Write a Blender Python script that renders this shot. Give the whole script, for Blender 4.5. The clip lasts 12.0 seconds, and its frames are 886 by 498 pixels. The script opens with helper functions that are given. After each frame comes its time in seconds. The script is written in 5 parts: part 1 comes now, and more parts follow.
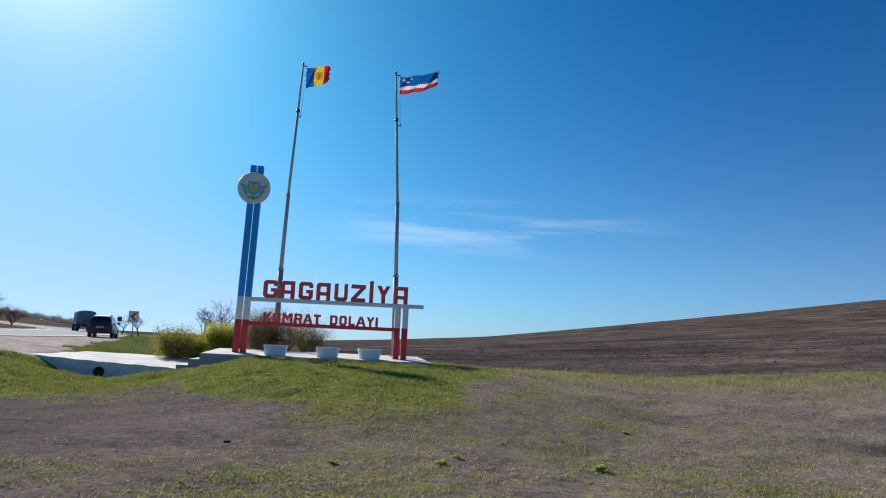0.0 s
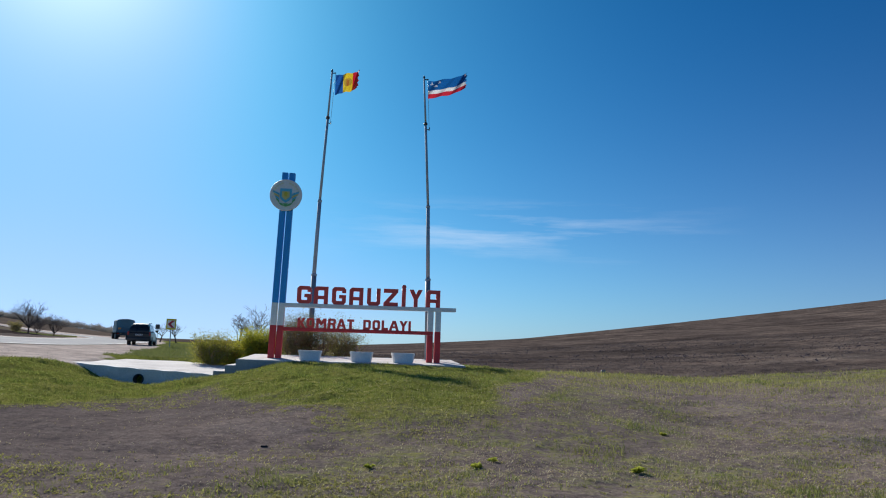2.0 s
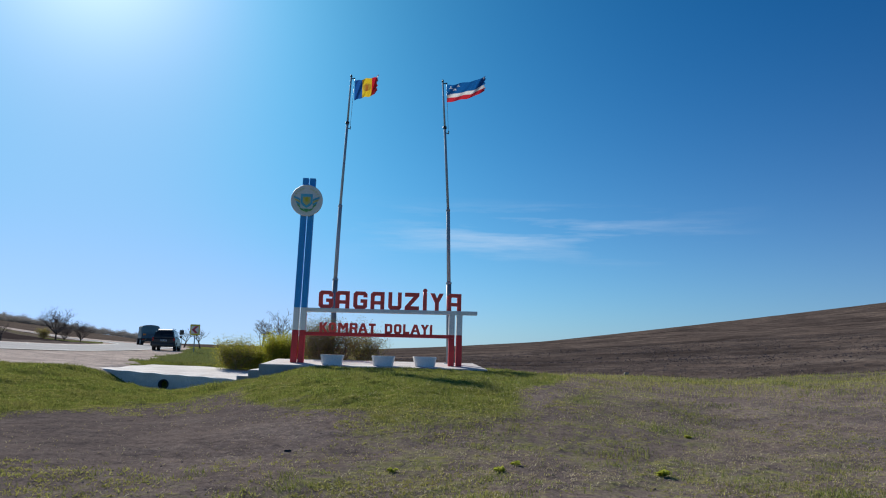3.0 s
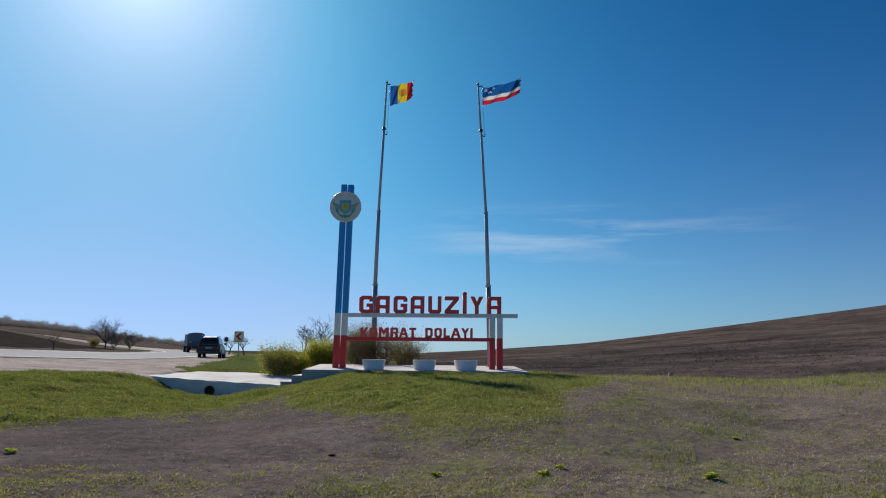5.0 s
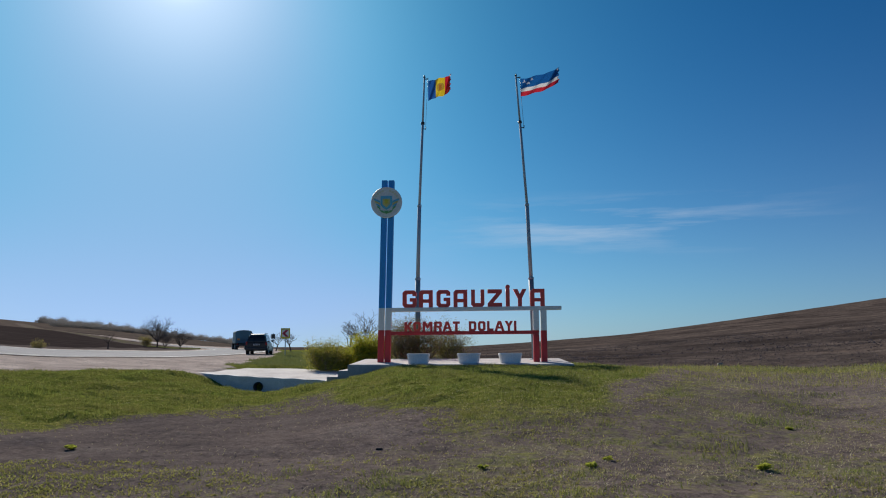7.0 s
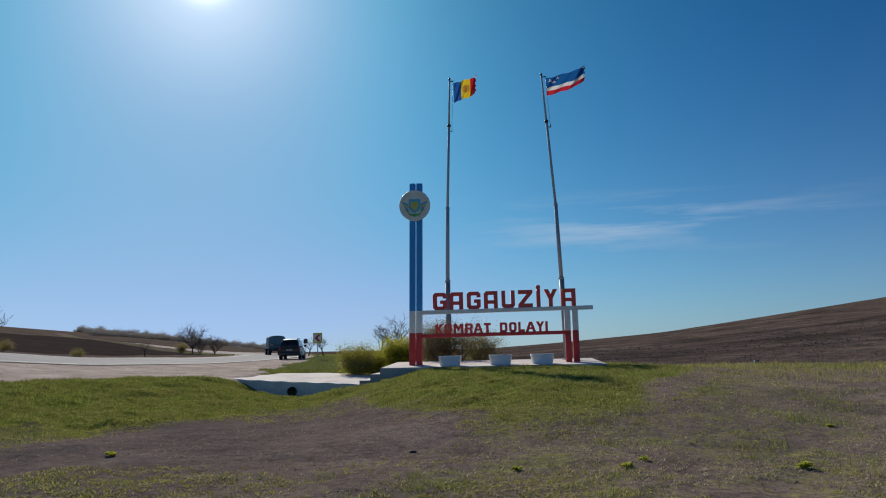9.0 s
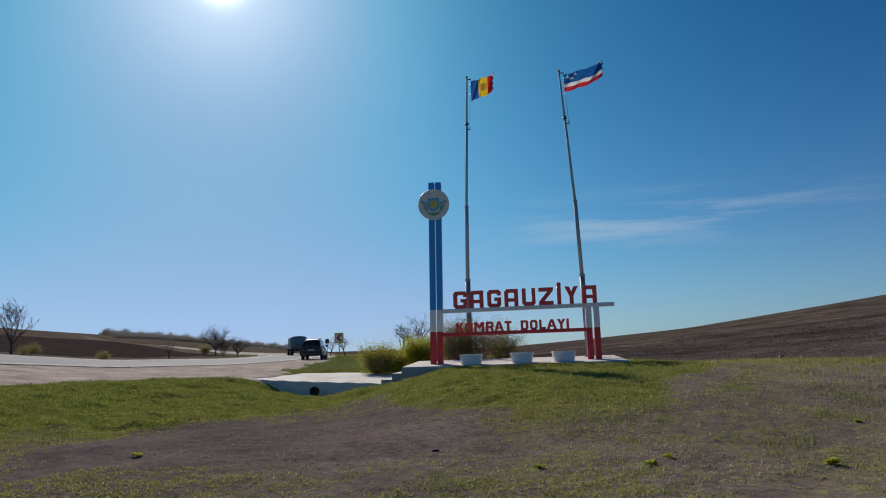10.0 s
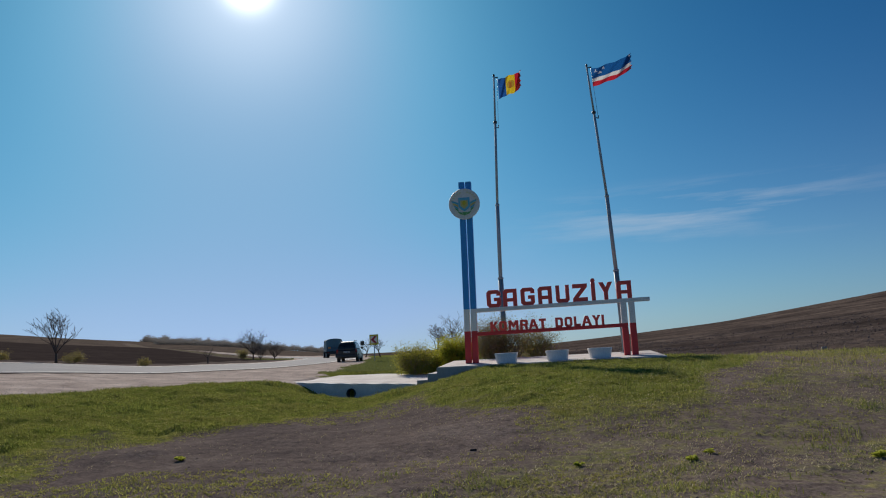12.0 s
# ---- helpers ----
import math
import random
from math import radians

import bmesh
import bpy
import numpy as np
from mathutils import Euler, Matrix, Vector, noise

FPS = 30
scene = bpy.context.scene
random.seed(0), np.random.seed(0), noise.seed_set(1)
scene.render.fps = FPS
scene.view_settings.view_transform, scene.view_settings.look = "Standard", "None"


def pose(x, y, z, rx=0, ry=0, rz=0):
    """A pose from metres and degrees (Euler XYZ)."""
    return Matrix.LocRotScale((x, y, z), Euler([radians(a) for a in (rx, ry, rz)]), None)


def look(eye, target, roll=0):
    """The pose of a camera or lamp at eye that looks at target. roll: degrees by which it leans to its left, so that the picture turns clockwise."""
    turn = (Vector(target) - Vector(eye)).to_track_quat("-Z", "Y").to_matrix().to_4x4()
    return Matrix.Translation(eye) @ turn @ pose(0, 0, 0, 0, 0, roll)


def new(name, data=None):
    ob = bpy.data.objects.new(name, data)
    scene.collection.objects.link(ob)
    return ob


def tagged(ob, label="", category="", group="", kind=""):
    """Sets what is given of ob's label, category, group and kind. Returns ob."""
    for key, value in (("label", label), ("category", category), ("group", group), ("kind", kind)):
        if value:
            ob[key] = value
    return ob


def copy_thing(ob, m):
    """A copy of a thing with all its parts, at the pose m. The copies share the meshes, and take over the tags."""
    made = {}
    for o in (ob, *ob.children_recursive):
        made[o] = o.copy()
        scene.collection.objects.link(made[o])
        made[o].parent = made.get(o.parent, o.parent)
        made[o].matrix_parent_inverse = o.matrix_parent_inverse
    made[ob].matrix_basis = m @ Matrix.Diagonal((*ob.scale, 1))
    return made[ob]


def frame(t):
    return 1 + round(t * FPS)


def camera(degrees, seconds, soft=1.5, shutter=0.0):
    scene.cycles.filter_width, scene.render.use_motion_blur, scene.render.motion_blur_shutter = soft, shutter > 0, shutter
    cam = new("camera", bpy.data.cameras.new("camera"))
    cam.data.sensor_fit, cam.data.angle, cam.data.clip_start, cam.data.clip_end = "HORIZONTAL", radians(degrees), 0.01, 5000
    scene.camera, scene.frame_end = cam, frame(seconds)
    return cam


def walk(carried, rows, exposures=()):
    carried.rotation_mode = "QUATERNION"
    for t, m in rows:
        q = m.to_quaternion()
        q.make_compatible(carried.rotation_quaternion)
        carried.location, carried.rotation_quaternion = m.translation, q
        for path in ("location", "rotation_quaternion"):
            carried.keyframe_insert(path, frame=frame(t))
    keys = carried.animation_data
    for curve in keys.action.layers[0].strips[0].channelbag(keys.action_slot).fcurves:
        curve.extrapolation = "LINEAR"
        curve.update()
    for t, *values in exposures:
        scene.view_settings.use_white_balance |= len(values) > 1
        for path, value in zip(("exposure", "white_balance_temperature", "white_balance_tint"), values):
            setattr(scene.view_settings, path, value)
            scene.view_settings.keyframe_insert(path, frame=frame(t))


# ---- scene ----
# ------------------------------------------------------------------ camera
EYE = Vector((0.0, 0.0, 1.5))
cam = camera(62.19, 12.0, soft=1.1)


def aim(yaw, pitch, roll):
    y, p = radians(yaw), radians(pitch)
    return look(EYE, EYE + Vector((-math.sin(y) * math.cos(p), math.cos(y) * math.cos(p), math.sin(p))), roll)


PATH = [
    (0.0, -8.485, 7.49, 2.706), (0.5, -7.901, 7.547, 2.457), (1.0, -7.288, 7.537, 2.265), (1.5, -6.559, 7.616, 2.151),
    (2.0, -6.011, 7.628, 1.892), (2.5, -5.09, 7.582, 1.734), (3.0, -4.389, 7.851, 1.486), (5.0, -1.34, 8.056, 0.683),
    (5.5, -0.508, 7.954, 0.443), (6.0, 0.184, 7.904, 0.172), (6.5, 1.08, 7.843, -0.081), (7.0, 1.935, 7.546, -0.265),
    (9.0, 4.224, 7.735, -1.295), (9.5, 5.077, 7.663, -1.621), (10.0, 5.77, 7.675, -1.913), (10.5, 6.309, 7.682, -2.282),
    (11.0, 6.996, 7.6, -2.501), (11.5, 7.718, 7.635, -2.818), (12.0, 8.278, 7.755, -3.214)]
walk(cam, [(t, aim(a, b, c)) for t, a, b, c in PATH], exposures=[(0.0, 0.14, 6350, 10), (2.5, 0.0, 6450, 10), (5.5, -0.24, 6600, 10.5), (9.0, -0.38, 6850, 11.5), (12.0, -0.46, 6950, 12)])

# ------------------------------------------------------------------ sky and sun
SUN_AZ, SUN_EL = 22.9, 27.6      # degrees to the left of +y, and above the level
world = bpy.data.worlds.new("sky")
scene.world = world
world.use_nodes = True
wn, wl = world.node_tree.nodes, world.node_tree.links
wn.clear()
sky = wn.new("ShaderNodeTexSky")
sky.sky_type = "NISHITA"
sky.sun_disc = False
sky.sun_elevation, sky.sun_rotation = radians(SUN_EL), radians(-SUN_AZ)
sky.altitude, sky.air_density, sky.dust_density, sky.ozone_density = 200.0, 1.0, 1.0, 4.0
wbg = wn.new("ShaderNodeBackground")
wbg.inputs["Strength"].default_value = 1.0
# thin streaks of high cloud low over the field
wco = wn.new("ShaderNodeTexCoord")
wmap = wn.new("ShaderNodeMapping")
wmap.inputs["Rotation"].default_value = (0.0, radians(-3.0), 0.0)
wmap.inputs["Location"].default_value = (-0.24, 0.0, 0.25)
wmap.inputs["Scale"].default_value = (2.2, 2.2, 26.0)
wno = wn.new("ShaderNodeTexNoise")
wno.inputs["Scale"].default_value, wno.inputs["Detail"].default_value, wno.inputs["Roughness"].default_value = 1.5, 7.0, 0.62


def sky_ramp(stops):
    r = wn.new("ShaderNodeValToRGB")
    while len(r.color_ramp.elements) < len(stops):
        r.color_ramp.elements.new(0.5)
    for e, (p, v) in zip(r.color_ramp.elements, stops):
        e.position, e.color = p, (v, v, v, 1)
    return r


wra = sky_ramp([(0.50, 0.0), (0.78, 1.0)])
wsep = wn.new("ShaderNodeSeparateXYZ")
wband = sky_ramp([(0.11, 0.0), (0.15, 1.0), (0.17, 0.9), (0.205, 0.0)])      # height band in which the streaks lie
wmul = wn.new("ShaderNodeMath"); wmul.operation = "MULTIPLY"
wamt = wn.new("ShaderNodeMath"); wamt.operation = "MULTIPLY"; wamt.inputs[1].default_value = 0.6
wmix = wn.new("ShaderNodeMix"); wmix.data_type = "RGBA"
wmix.inputs["B"].default_value = (0.74, 0.84, 0.98, 1)
wout = wn.new("ShaderNodeOutputWorld")
wl.new(wco.outputs["Generated"], wmap.inputs["Vector"]); wl.new(wmap.outputs["Vector"], wno.inputs["Vector"])
wl.new(wno.outputs["Fac"], wra.inputs["Fac"]); wl.new(wco.outputs["Generated"], wsep.inputs["Vector"])
wl.new(wsep.outputs["Z"], wband.inputs["Fac"]); wl.new(wra.outputs["Color"], wmul.inputs[0]); wl.new(wband.outputs["Color"], wmul.inputs[1])
wside = sky_ramp([(0.45, 0.0), (0.55, 0.8), (0.60, 1.0), (0.74, 0.0)])       # and the bearings that they cover
wshift = wn.new("ShaderNodeMath"); wshift.operation = "MULTIPLY_ADD"; wshift.inputs[1].default_value = 0.5; wshift.inputs[2].default_value = 0.5
wboth = wn.new("ShaderNodeMath"); wboth.operation = "MULTIPLY"
wl.new(wsep.outputs["X"], wshift.inputs[0]); wl.new(wshift.outputs["Value"], wside.inputs["Fac"])
wl.new(wmul.outputs["Value"], wboth.inputs[0]); wl.new(wside.outputs["Color"], wboth.inputs[1])
wl.new(wboth.outputs["Value"], wamt.inputs[0]); wl.new(wamt.outputs["Value"], wmix.inputs["Factor"])
# a clear, deep spring blue: each channel of the sky at strength 0.06, steepened
wsplit, wjoin = wn.new("ShaderNodeSeparateColor"), wn.new("ShaderNodeCombineColor")
wl.new(sky.outputs["Color"], wsplit.inputs["Color"])
for ch, power, gain, most in (("Red", 2.2, 0.46, 0.19), ("Green", 1.20, 0.99, 0.47), ("Blue", 1.08, 1.30, 0.84)):
    steps = [("MULTIPLY", 0.06), ("POWER", power), ("MULTIPLY", gain), ("SMOOTH_MIN", most)]
    sock = wsplit.outputs[ch]
    for op, val in steps:
        k = wn.new("ShaderNodeMath"); k.operation = op; k.inputs[1].default_value, k.inputs[2].default_value = val, 0.25
        wl.new(sock, k.inputs[0]); sock = k.outputs["Value"]
    wl.new(sock, wjoin.inputs[ch])


def sky_math(op, a, b):
    k = wn.new("ShaderNodeMath"); k.operation = op
    for i, v in enumerate((a, b)):
        if isinstance(v, (int, float)):
            k.inputs[i].default_value = v
        else:
            wl.new(v, k.inputs[i])
    return k.outputs["Value"]


def sky_add(base, colour, fac):
    k = wn.new("ShaderNodeMix"); k.data_type, k.blend_type = "RGBA", "MIX"
    k.inputs["A"].default_value, k.inputs["B"].default_value = (0, 0, 0, 1), (*colour, 1)
    wl.new(fac, k.inputs["Factor"])
    s = wn.new("ShaderNodeMix"); s.data_type, s.blend_type = "RGBA", "ADD"
    s.inputs["Factor"].default_value = 1.0
    wl.new(base, s.inputs["A"]); wl.new(k.outputs["Result"], s.inputs["B"])
    return s.outputs["Result"]


# pale spring haze all round the horizon, and the sun's aureole
haze = sky_math("EXPONENT", sky_math("MULTIPLY", sky_math("MAXIMUM", wsep.outputs["Z"], 0.0), -8.0), 0.0)
toward = wn.new("ShaderNodeVectorMath"); toward.operation = "DOT_PRODUCT"
wl.new(wco.outputs["Generated"], toward.inputs[0])
toward.inputs[1].default_value = (-math.sin(radians(SUN_AZ)) * math.cos(radians(SUN_EL)), math.cos(radians(SUN_AZ)) * math.cos(radians(SUN_EL)), math.sin(radians(SUN_EL)))
near_sun = sky_math("MAXIMUM", toward.outputs["Value"], 0.0)
total = sky_add(wjoin.outputs["Color"], (0.29, 0.23, 0.36), haze)
west = sky_math("MULTIPLY", sky_math("EXPONENT", sky_math("MULTIPLY", sky_math("MAXIMUM", wsep.outputs["Z"], 0.0), -4.0), 0.0), sky_math("MAXIMUM", sky_math("MULTIPLY", wsep.outputs["X"], -1.0), 0.0))
total = sky_add(total, (0.07, 0.125, 0.08), west)
total = sky_add(total, (0.045, 0.075, 0.06), sky_math("POWER", near_sun, 9.0))
total = sky_add(total, (0.13, 0.11, 0.10), sky_math("POWER", near_sun, 44.0))
total = sky_add(total, (0.42, 0.40, 0.40), sky_math("POWER", near_sun, 170.0))
total = sky_add(total, (2.6, 2.6, 2.5), sky_math("POWER", near_sun, 3000.0))
wl.new(total, wmix.inputs["A"]); wl.new(wmix.outputs["Result"], wbg.inputs["Color"]); wl.new(wbg.outputs["Background"], wout.inputs["Surface"])

sun_data = bpy.data.lights.new("sun", "SUN")
sun_data.energy, sun_data.angle, sun_data.color = 5.0, radians(2.5), (1.0, 0.95, 0.88)
sun = new("sun", sun_data)
sa, se = radians(SUN_AZ), radians(SUN_EL)
sun.matrix_world = look(Vector((-math.sin(sa) * math.cos(se), math.cos(sa) * math.cos(se), math.sin(se))) * 60, (0, 0, 0))


# ------------------------------------------------------------------ materials
def material(name, rough=0.6, metal=0.0):
    m = bpy.data.materials.new(name)
    m.use_nodes = True
    b = m.node_tree.nodes["Principled BSDF"]
    b.inputs["Roughness"].default_value, b.inputs["Metallic"].default_value = rough, metal
    return m, m.node_tree.nodes, m.node_tree.links, b


def add_noise(n, l, vec, scale, detail=5.0, rough=0.6, dist=0.0):
    t = n.new("ShaderNodeTexNoise")
    t.inputs["Scale"].default_value, t.inputs["Detail"].default_value = scale, detail
    t.inputs["Roughness"].default_value, t.inputs["Distortion"].default_value = rough, dist
    l.new(vec, t.inputs["Vector"])
    return t.outputs["Fac"]


def add_ramp(n, l, fac, stops):
    r = n.new("ShaderNodeValToRGB")
    els = r.color_ramp.elements
    while len(els) < len(stops):
        els.new(0.5)
    for e, (p, c) in zip(els, stops):
        e.position = p
        e.color = (*c, 1) if len(c) == 3 else c
    l.new(fac, r.inputs["Fac"])
    return r.outputs["Color"]


def add_mix(n, l, fac, a, b, blend="MIX"):
    m = n.new("ShaderNodeMix")
    m.data_type, m.blend_type = "RGBA", blend
    for sock, v in (("Factor", fac), ("A", a), ("B", b)):
        if isinstance(v, (int, float)):
            m.inputs[sock].default_value = v
        elif isinstance(v, tuple):
            m.inputs[sock].default_value = (*v, 1)
        else:
            l.new(v, m.inputs[sock])
    return m.outputs["Result"]


def add_math(n, l, op, a, b=0.0, clamp=False):
    m = n.new("ShaderNodeMath")
    m.operation, m.use_clamp = op, clamp
    for i, v in enumerate((a, b)):
        if isinstance(v, (int, float)):
            m.inputs[i].default_value = v
        else:
            l.new(v, m.inputs[i])
    return m.outputs["Value"]


def add_bump(n, l, b, height, strength, distance):
    k = n.new("ShaderNodeBump")
    k.inputs["Strength"].default_value, k.inputs["Distance"].default_value = strength, distance
    l.new(height, k.inputs["Height"])
    l.new(k.outputs["Normal"], b.inputs["Normal"])


def worn(name, c, dark, rough=0.55, metal=0.0, fine=30.0, coarse=2.2, wear=0.35, bump=0.15, random_tint=0.0):
    """Paint, metal, concrete or bark: a base colour with large stains and fine grain."""
    m, n, l, b = material(name, rough, metal)
    co = n.new("ShaderNodeTexCoord").outputs["Object"]
    big, small = add_noise(n, l, co, coarse, 6.0, 0.65, 0.4), add_noise(n, l, co, fine, 4.0)
    stain = add_ramp(n, l, big, [(0.40, (0, 0, 0)), (0.72, (1, 1, 1))])
    col = add_mix(n, l, add_math(n, l, "MULTIPLY", stain, wear), c, dark)
    grain = add_ramp(n, l, small, [(0.3, (0.82, 0.82, 0.82)), (0.7, (1.06, 1.06, 1.06))])
    col = add_mix(n, l, 1.0, col, grain, "MULTIPLY")
    if random_tint:
        rnd = n.new("ShaderNodeObjectInfo").outputs["Random"]
        col = add_mix(n, l, 1.0, col, add_ramp(n, l, rnd, [(0, (1 - random_tint,) * 3), (1, (1 + random_tint,) * 3)]), "MULTIPLY")
    l.new(col, b.inputs["Base Color"])
    l.new(add_math(n, l, "ADD", add_math(n, l, "MULTIPLY", big, 0.25), rough - 0.12, True), b.inputs["Roughness"])
    add_bump(n, l, b, small, bump, 0.004)
    return m


def leafy(name, low, high, rough=0.6, passing=0.35, dry=0.0):
    """Blades, leaves and blossom: each island its own tint, some light passing through."""
    m, n, l, b = material(name, rough)
    rnd = n.new("ShaderNodeNewGeometry").outputs["Random Per Island"]
    col = add_ramp(n, l, rnd, [(0.0, low), (1.0, high)])
    if dry:
        co = n.new("ShaderNodeTexCoord").outputs["Object"]
        a = add_ramp(n, l, add_noise(n, l, co, 0.9, 5.0, 0.7), [(0.38, (0, 0, 0)), (0.66, (1, 1, 1))])
        col = add_mix(n, l, add_math(n, l, "MULTIPLY", a, dry), col, (0.30, 0.235, 0.09))
    l.new(col, b.inputs["Base Color"])
    tr = n.new("ShaderNodeBsdfTranslucent")
    l.new(col, tr.inputs["Color"])
    mx = n.new("ShaderNodeMixShader")
    mx.inputs["Fac"].default_value = passing
    l.new(b.outputs["BSDF"], mx.inputs[1]); l.new(tr.outputs["BSDF"], mx.inputs[2])
    l.new(mx.outputs["Shader"], n["Material Output"].inputs["Surface"])
    return m


RED = worn("red_paint", (0.66, 0.040, 0.045), (0.52, 0.045, 0.045), 0.5, fine=40, wear=0.5)
# the letters' red, brighter than that of posts and rail
LETTERRED = worn("letter_red_paint", (0.97, 0.09, 0.07), (0.92, 0.10, 0.07), 0.4, fine=40, wear=0.4)
WHITE = worn("white_paint", (0.90, 0.90, 0.88), (0.74, 0.73, 0.70), 0.55, wear=0.4)
BLUE = worn("blue_paint", (0.02, 0.35, 0.86), (0.03, 0.36, 0.78), 0.45, wear=0.5)
LIMEWASH = worn("limewash", (0.86, 0.85, 0.83), (0.56, 0.57, 0.56), 0.85, coarse=1.2, wear=0.7, bump=0.4)
STEPPAINT = worn("grey_blue_paint", (0.42, 0.45, 0.48), (0.25, 0.26, 0.26), 0.85, coarse=1.4, wear=0.7, bump=0.4)
CONCRETE = worn("concrete", (0.74, 0.69, 0.64), (0.52, 0.47, 0.42), 0.9, coarse=0.9, fine=14, wear=0.8, bump=0.5)
GALV = worn("galvanised_steel", (0.36, 0.47, 0.53), (0.27, 0.36, 0.41), 0.75, 0.0, coarse=1.0, wear=0.5)
# darker grey for the lower pole tube: its shade is put into the colour
POLESHADE = worn("shaded_pole_grey", (0.19, 0.29, 0.34), (0.14, 0.21, 0.25), 0.5, coarse=1.0, wear=0.5)
DARKSTEEL = worn("dark_steel", (0.05, 0.055, 0.06), (0.09, 0.08, 0.07), 0.5, 0.3)
SOIL = worn("planter_soil", (0.09, 0.065, 0.05), (0.05, 0.035, 0.028), 0.95, bump=0.8)
BARK = worn("bark", (0.13, 0.10, 0.08), (0.07, 0.055, 0.045), 0.9, coarse=4, bump=0.6, random_tint=0.2)
TWIG = worn("twig", (0.29, 0.22, 0.165), (0.19, 0.14, 0.11), 0.9, coarse=5, random_tint=0.25)
TREETWIG = worn("tree_twig", (0.15, 0.115, 0.095), (0.09, 0.07, 0.06), 0.9, coarse=5, random_tint=0.2)
RUBBER = worn("rubber", (0.018, 0.018, 0.019), (0.05, 0.045, 0.04), 0.85)
CARPAINT = worn("dark_car_paint", (0.018, 0.02, 0.024), (0.05, 0.046, 0.042), 0.3, 0.2, wear=0.5, bump=0.0)
GREENPAINT = worn("truck_green_paint", (0.05, 0.14, 0.20), (0.09, 0.09, 0.075), 0.55, wear=0.5)
CANVAS = worn("truck_canvas", (0.10, 0.23, 0.29), (0.10, 0.15, 0.16), 0.85, coarse=1.0, wear=0.6, bump=0.4)
TAIL = worn("red_lens", (0.35, 0.01, 0.012), (0.2, 0.01, 0.01), 0.2)
AMBER = worn("amber_reflector", (0.75, 0.30, 0.03), (0.5, 0.2, 0.03), 0.35)
PLATE = worn("number_plate", (0.75, 0.75, 0.74), (0.6, 0.6, 0.6), 0.4)
YELLOW = worn("yellow_sheet", (0.72, 0.62, 0.03), (0.55, 0.48, 0.05), 0.4)
SIGNRED = worn("sign_red", (0.45, 0.02, 0.06), (0.35, 0.03, 0.06), 0.4)
EWHEAT = worn("emblem_wheat", (0.80, 0.80, 0.58), (0.70, 0.70, 0.50), 0.5)
EGOLD = worn("emblem_gold", (0.75, 0.66, 0.22), (0.6, 0.55, 0.2), 0.5)
EBLUE = worn("emblem_blue", (0.12, 0.55, 0.78), (0.12, 0.48, 0.70), 0.5)
EGREEN = worn("emblem_green", (0.16, 0.50, 0.18), (0.16, 0.42, 0.17), 0.5)
GLASSDARK, _n, _l, _b = material("car_glass", 0.06)
_b.inputs["Base Color"].default_value = (0.012, 0.014, 0.016, 1)
GRASSBLADE = leafy("grass_blade", (0.041, 0.084, 0.012), (0.344, 0.385, 0.082), 0.6, 0.45, 0.5)
MEADOWBLADE = leafy("meadow_blade", (0.11, 0.15, 0.045), (0.24, 0.27, 0.10), 0.6, 0.4, 0.3)
WEEDLEAF = leafy("weed_leaf", (0.200, 0.213, 0.044), (0.525, 0.500, 0.163), 0.6, 0.45, 0.45)
DRYBLADE = leafy("dry_straw", (0.408, 0.324, 0.156), (0.744, 0.648, 0.384), 0.7, 0.3)
YELLOWLEAF = leafy("yellow_blossom", (0.27, 0.31, 0.03), (0.66, 0.60, 0.06), 0.6, 0.5)
BUDLEAF = leafy("green_buds", (0.20, 0.21, 0.035), (0.48, 0.43, 0.07), 0.6, 0.5)
OLIVELEAF = leafy("olive_buds", (0.172, 0.152, 0.040), (0.359, 0.304, 0.104), 0.6, 0.5)
# leafless grey-brown, paled so the colour carries the haze of distance
HAZEDLEAF = leafy("far_wood", (0.20, 0.19, 0.185), (0.32, 0.30, 0.27), 0.9, 0.5)


def cloth(name):
    """Flag cloth lit through; the colours come from the mesh's own stripes."""
    m, n, l, b = material(name, 0.75)
    co = n.new("ShaderNodeTexCoord").outputs["Object"]
    at = n.new("ShaderNodeAttribute"); at.attribute_name = "dye"
    col = add_mix(n, l, 1.0, at.outputs["Color"], add_ramp(n, l, add_noise(n, l, co, 60.0), [(0.3, (0.85, 0.85, 0.85)), (0.7, (1.05, 1.05, 1.05))]), "MULTIPLY")
    l.new(col, b.inputs["Base Color"])
    tr = n.new("ShaderNodeBsdfTranslucent"); l.new(col, tr.inputs["Color"])
    mx = n.new("ShaderNodeMixShader"); mx.inputs["Fac"].default_value = 0.45
    l.new(b.outputs["BSDF"], mx.inputs[1]); l.new(tr.outputs["BSDF"], mx.inputs[2])
    l.new(mx.outputs["Shader"], n["Material Output"].inputs["Surface"])
    return m


CLOTH = cloth("flag_cloth")


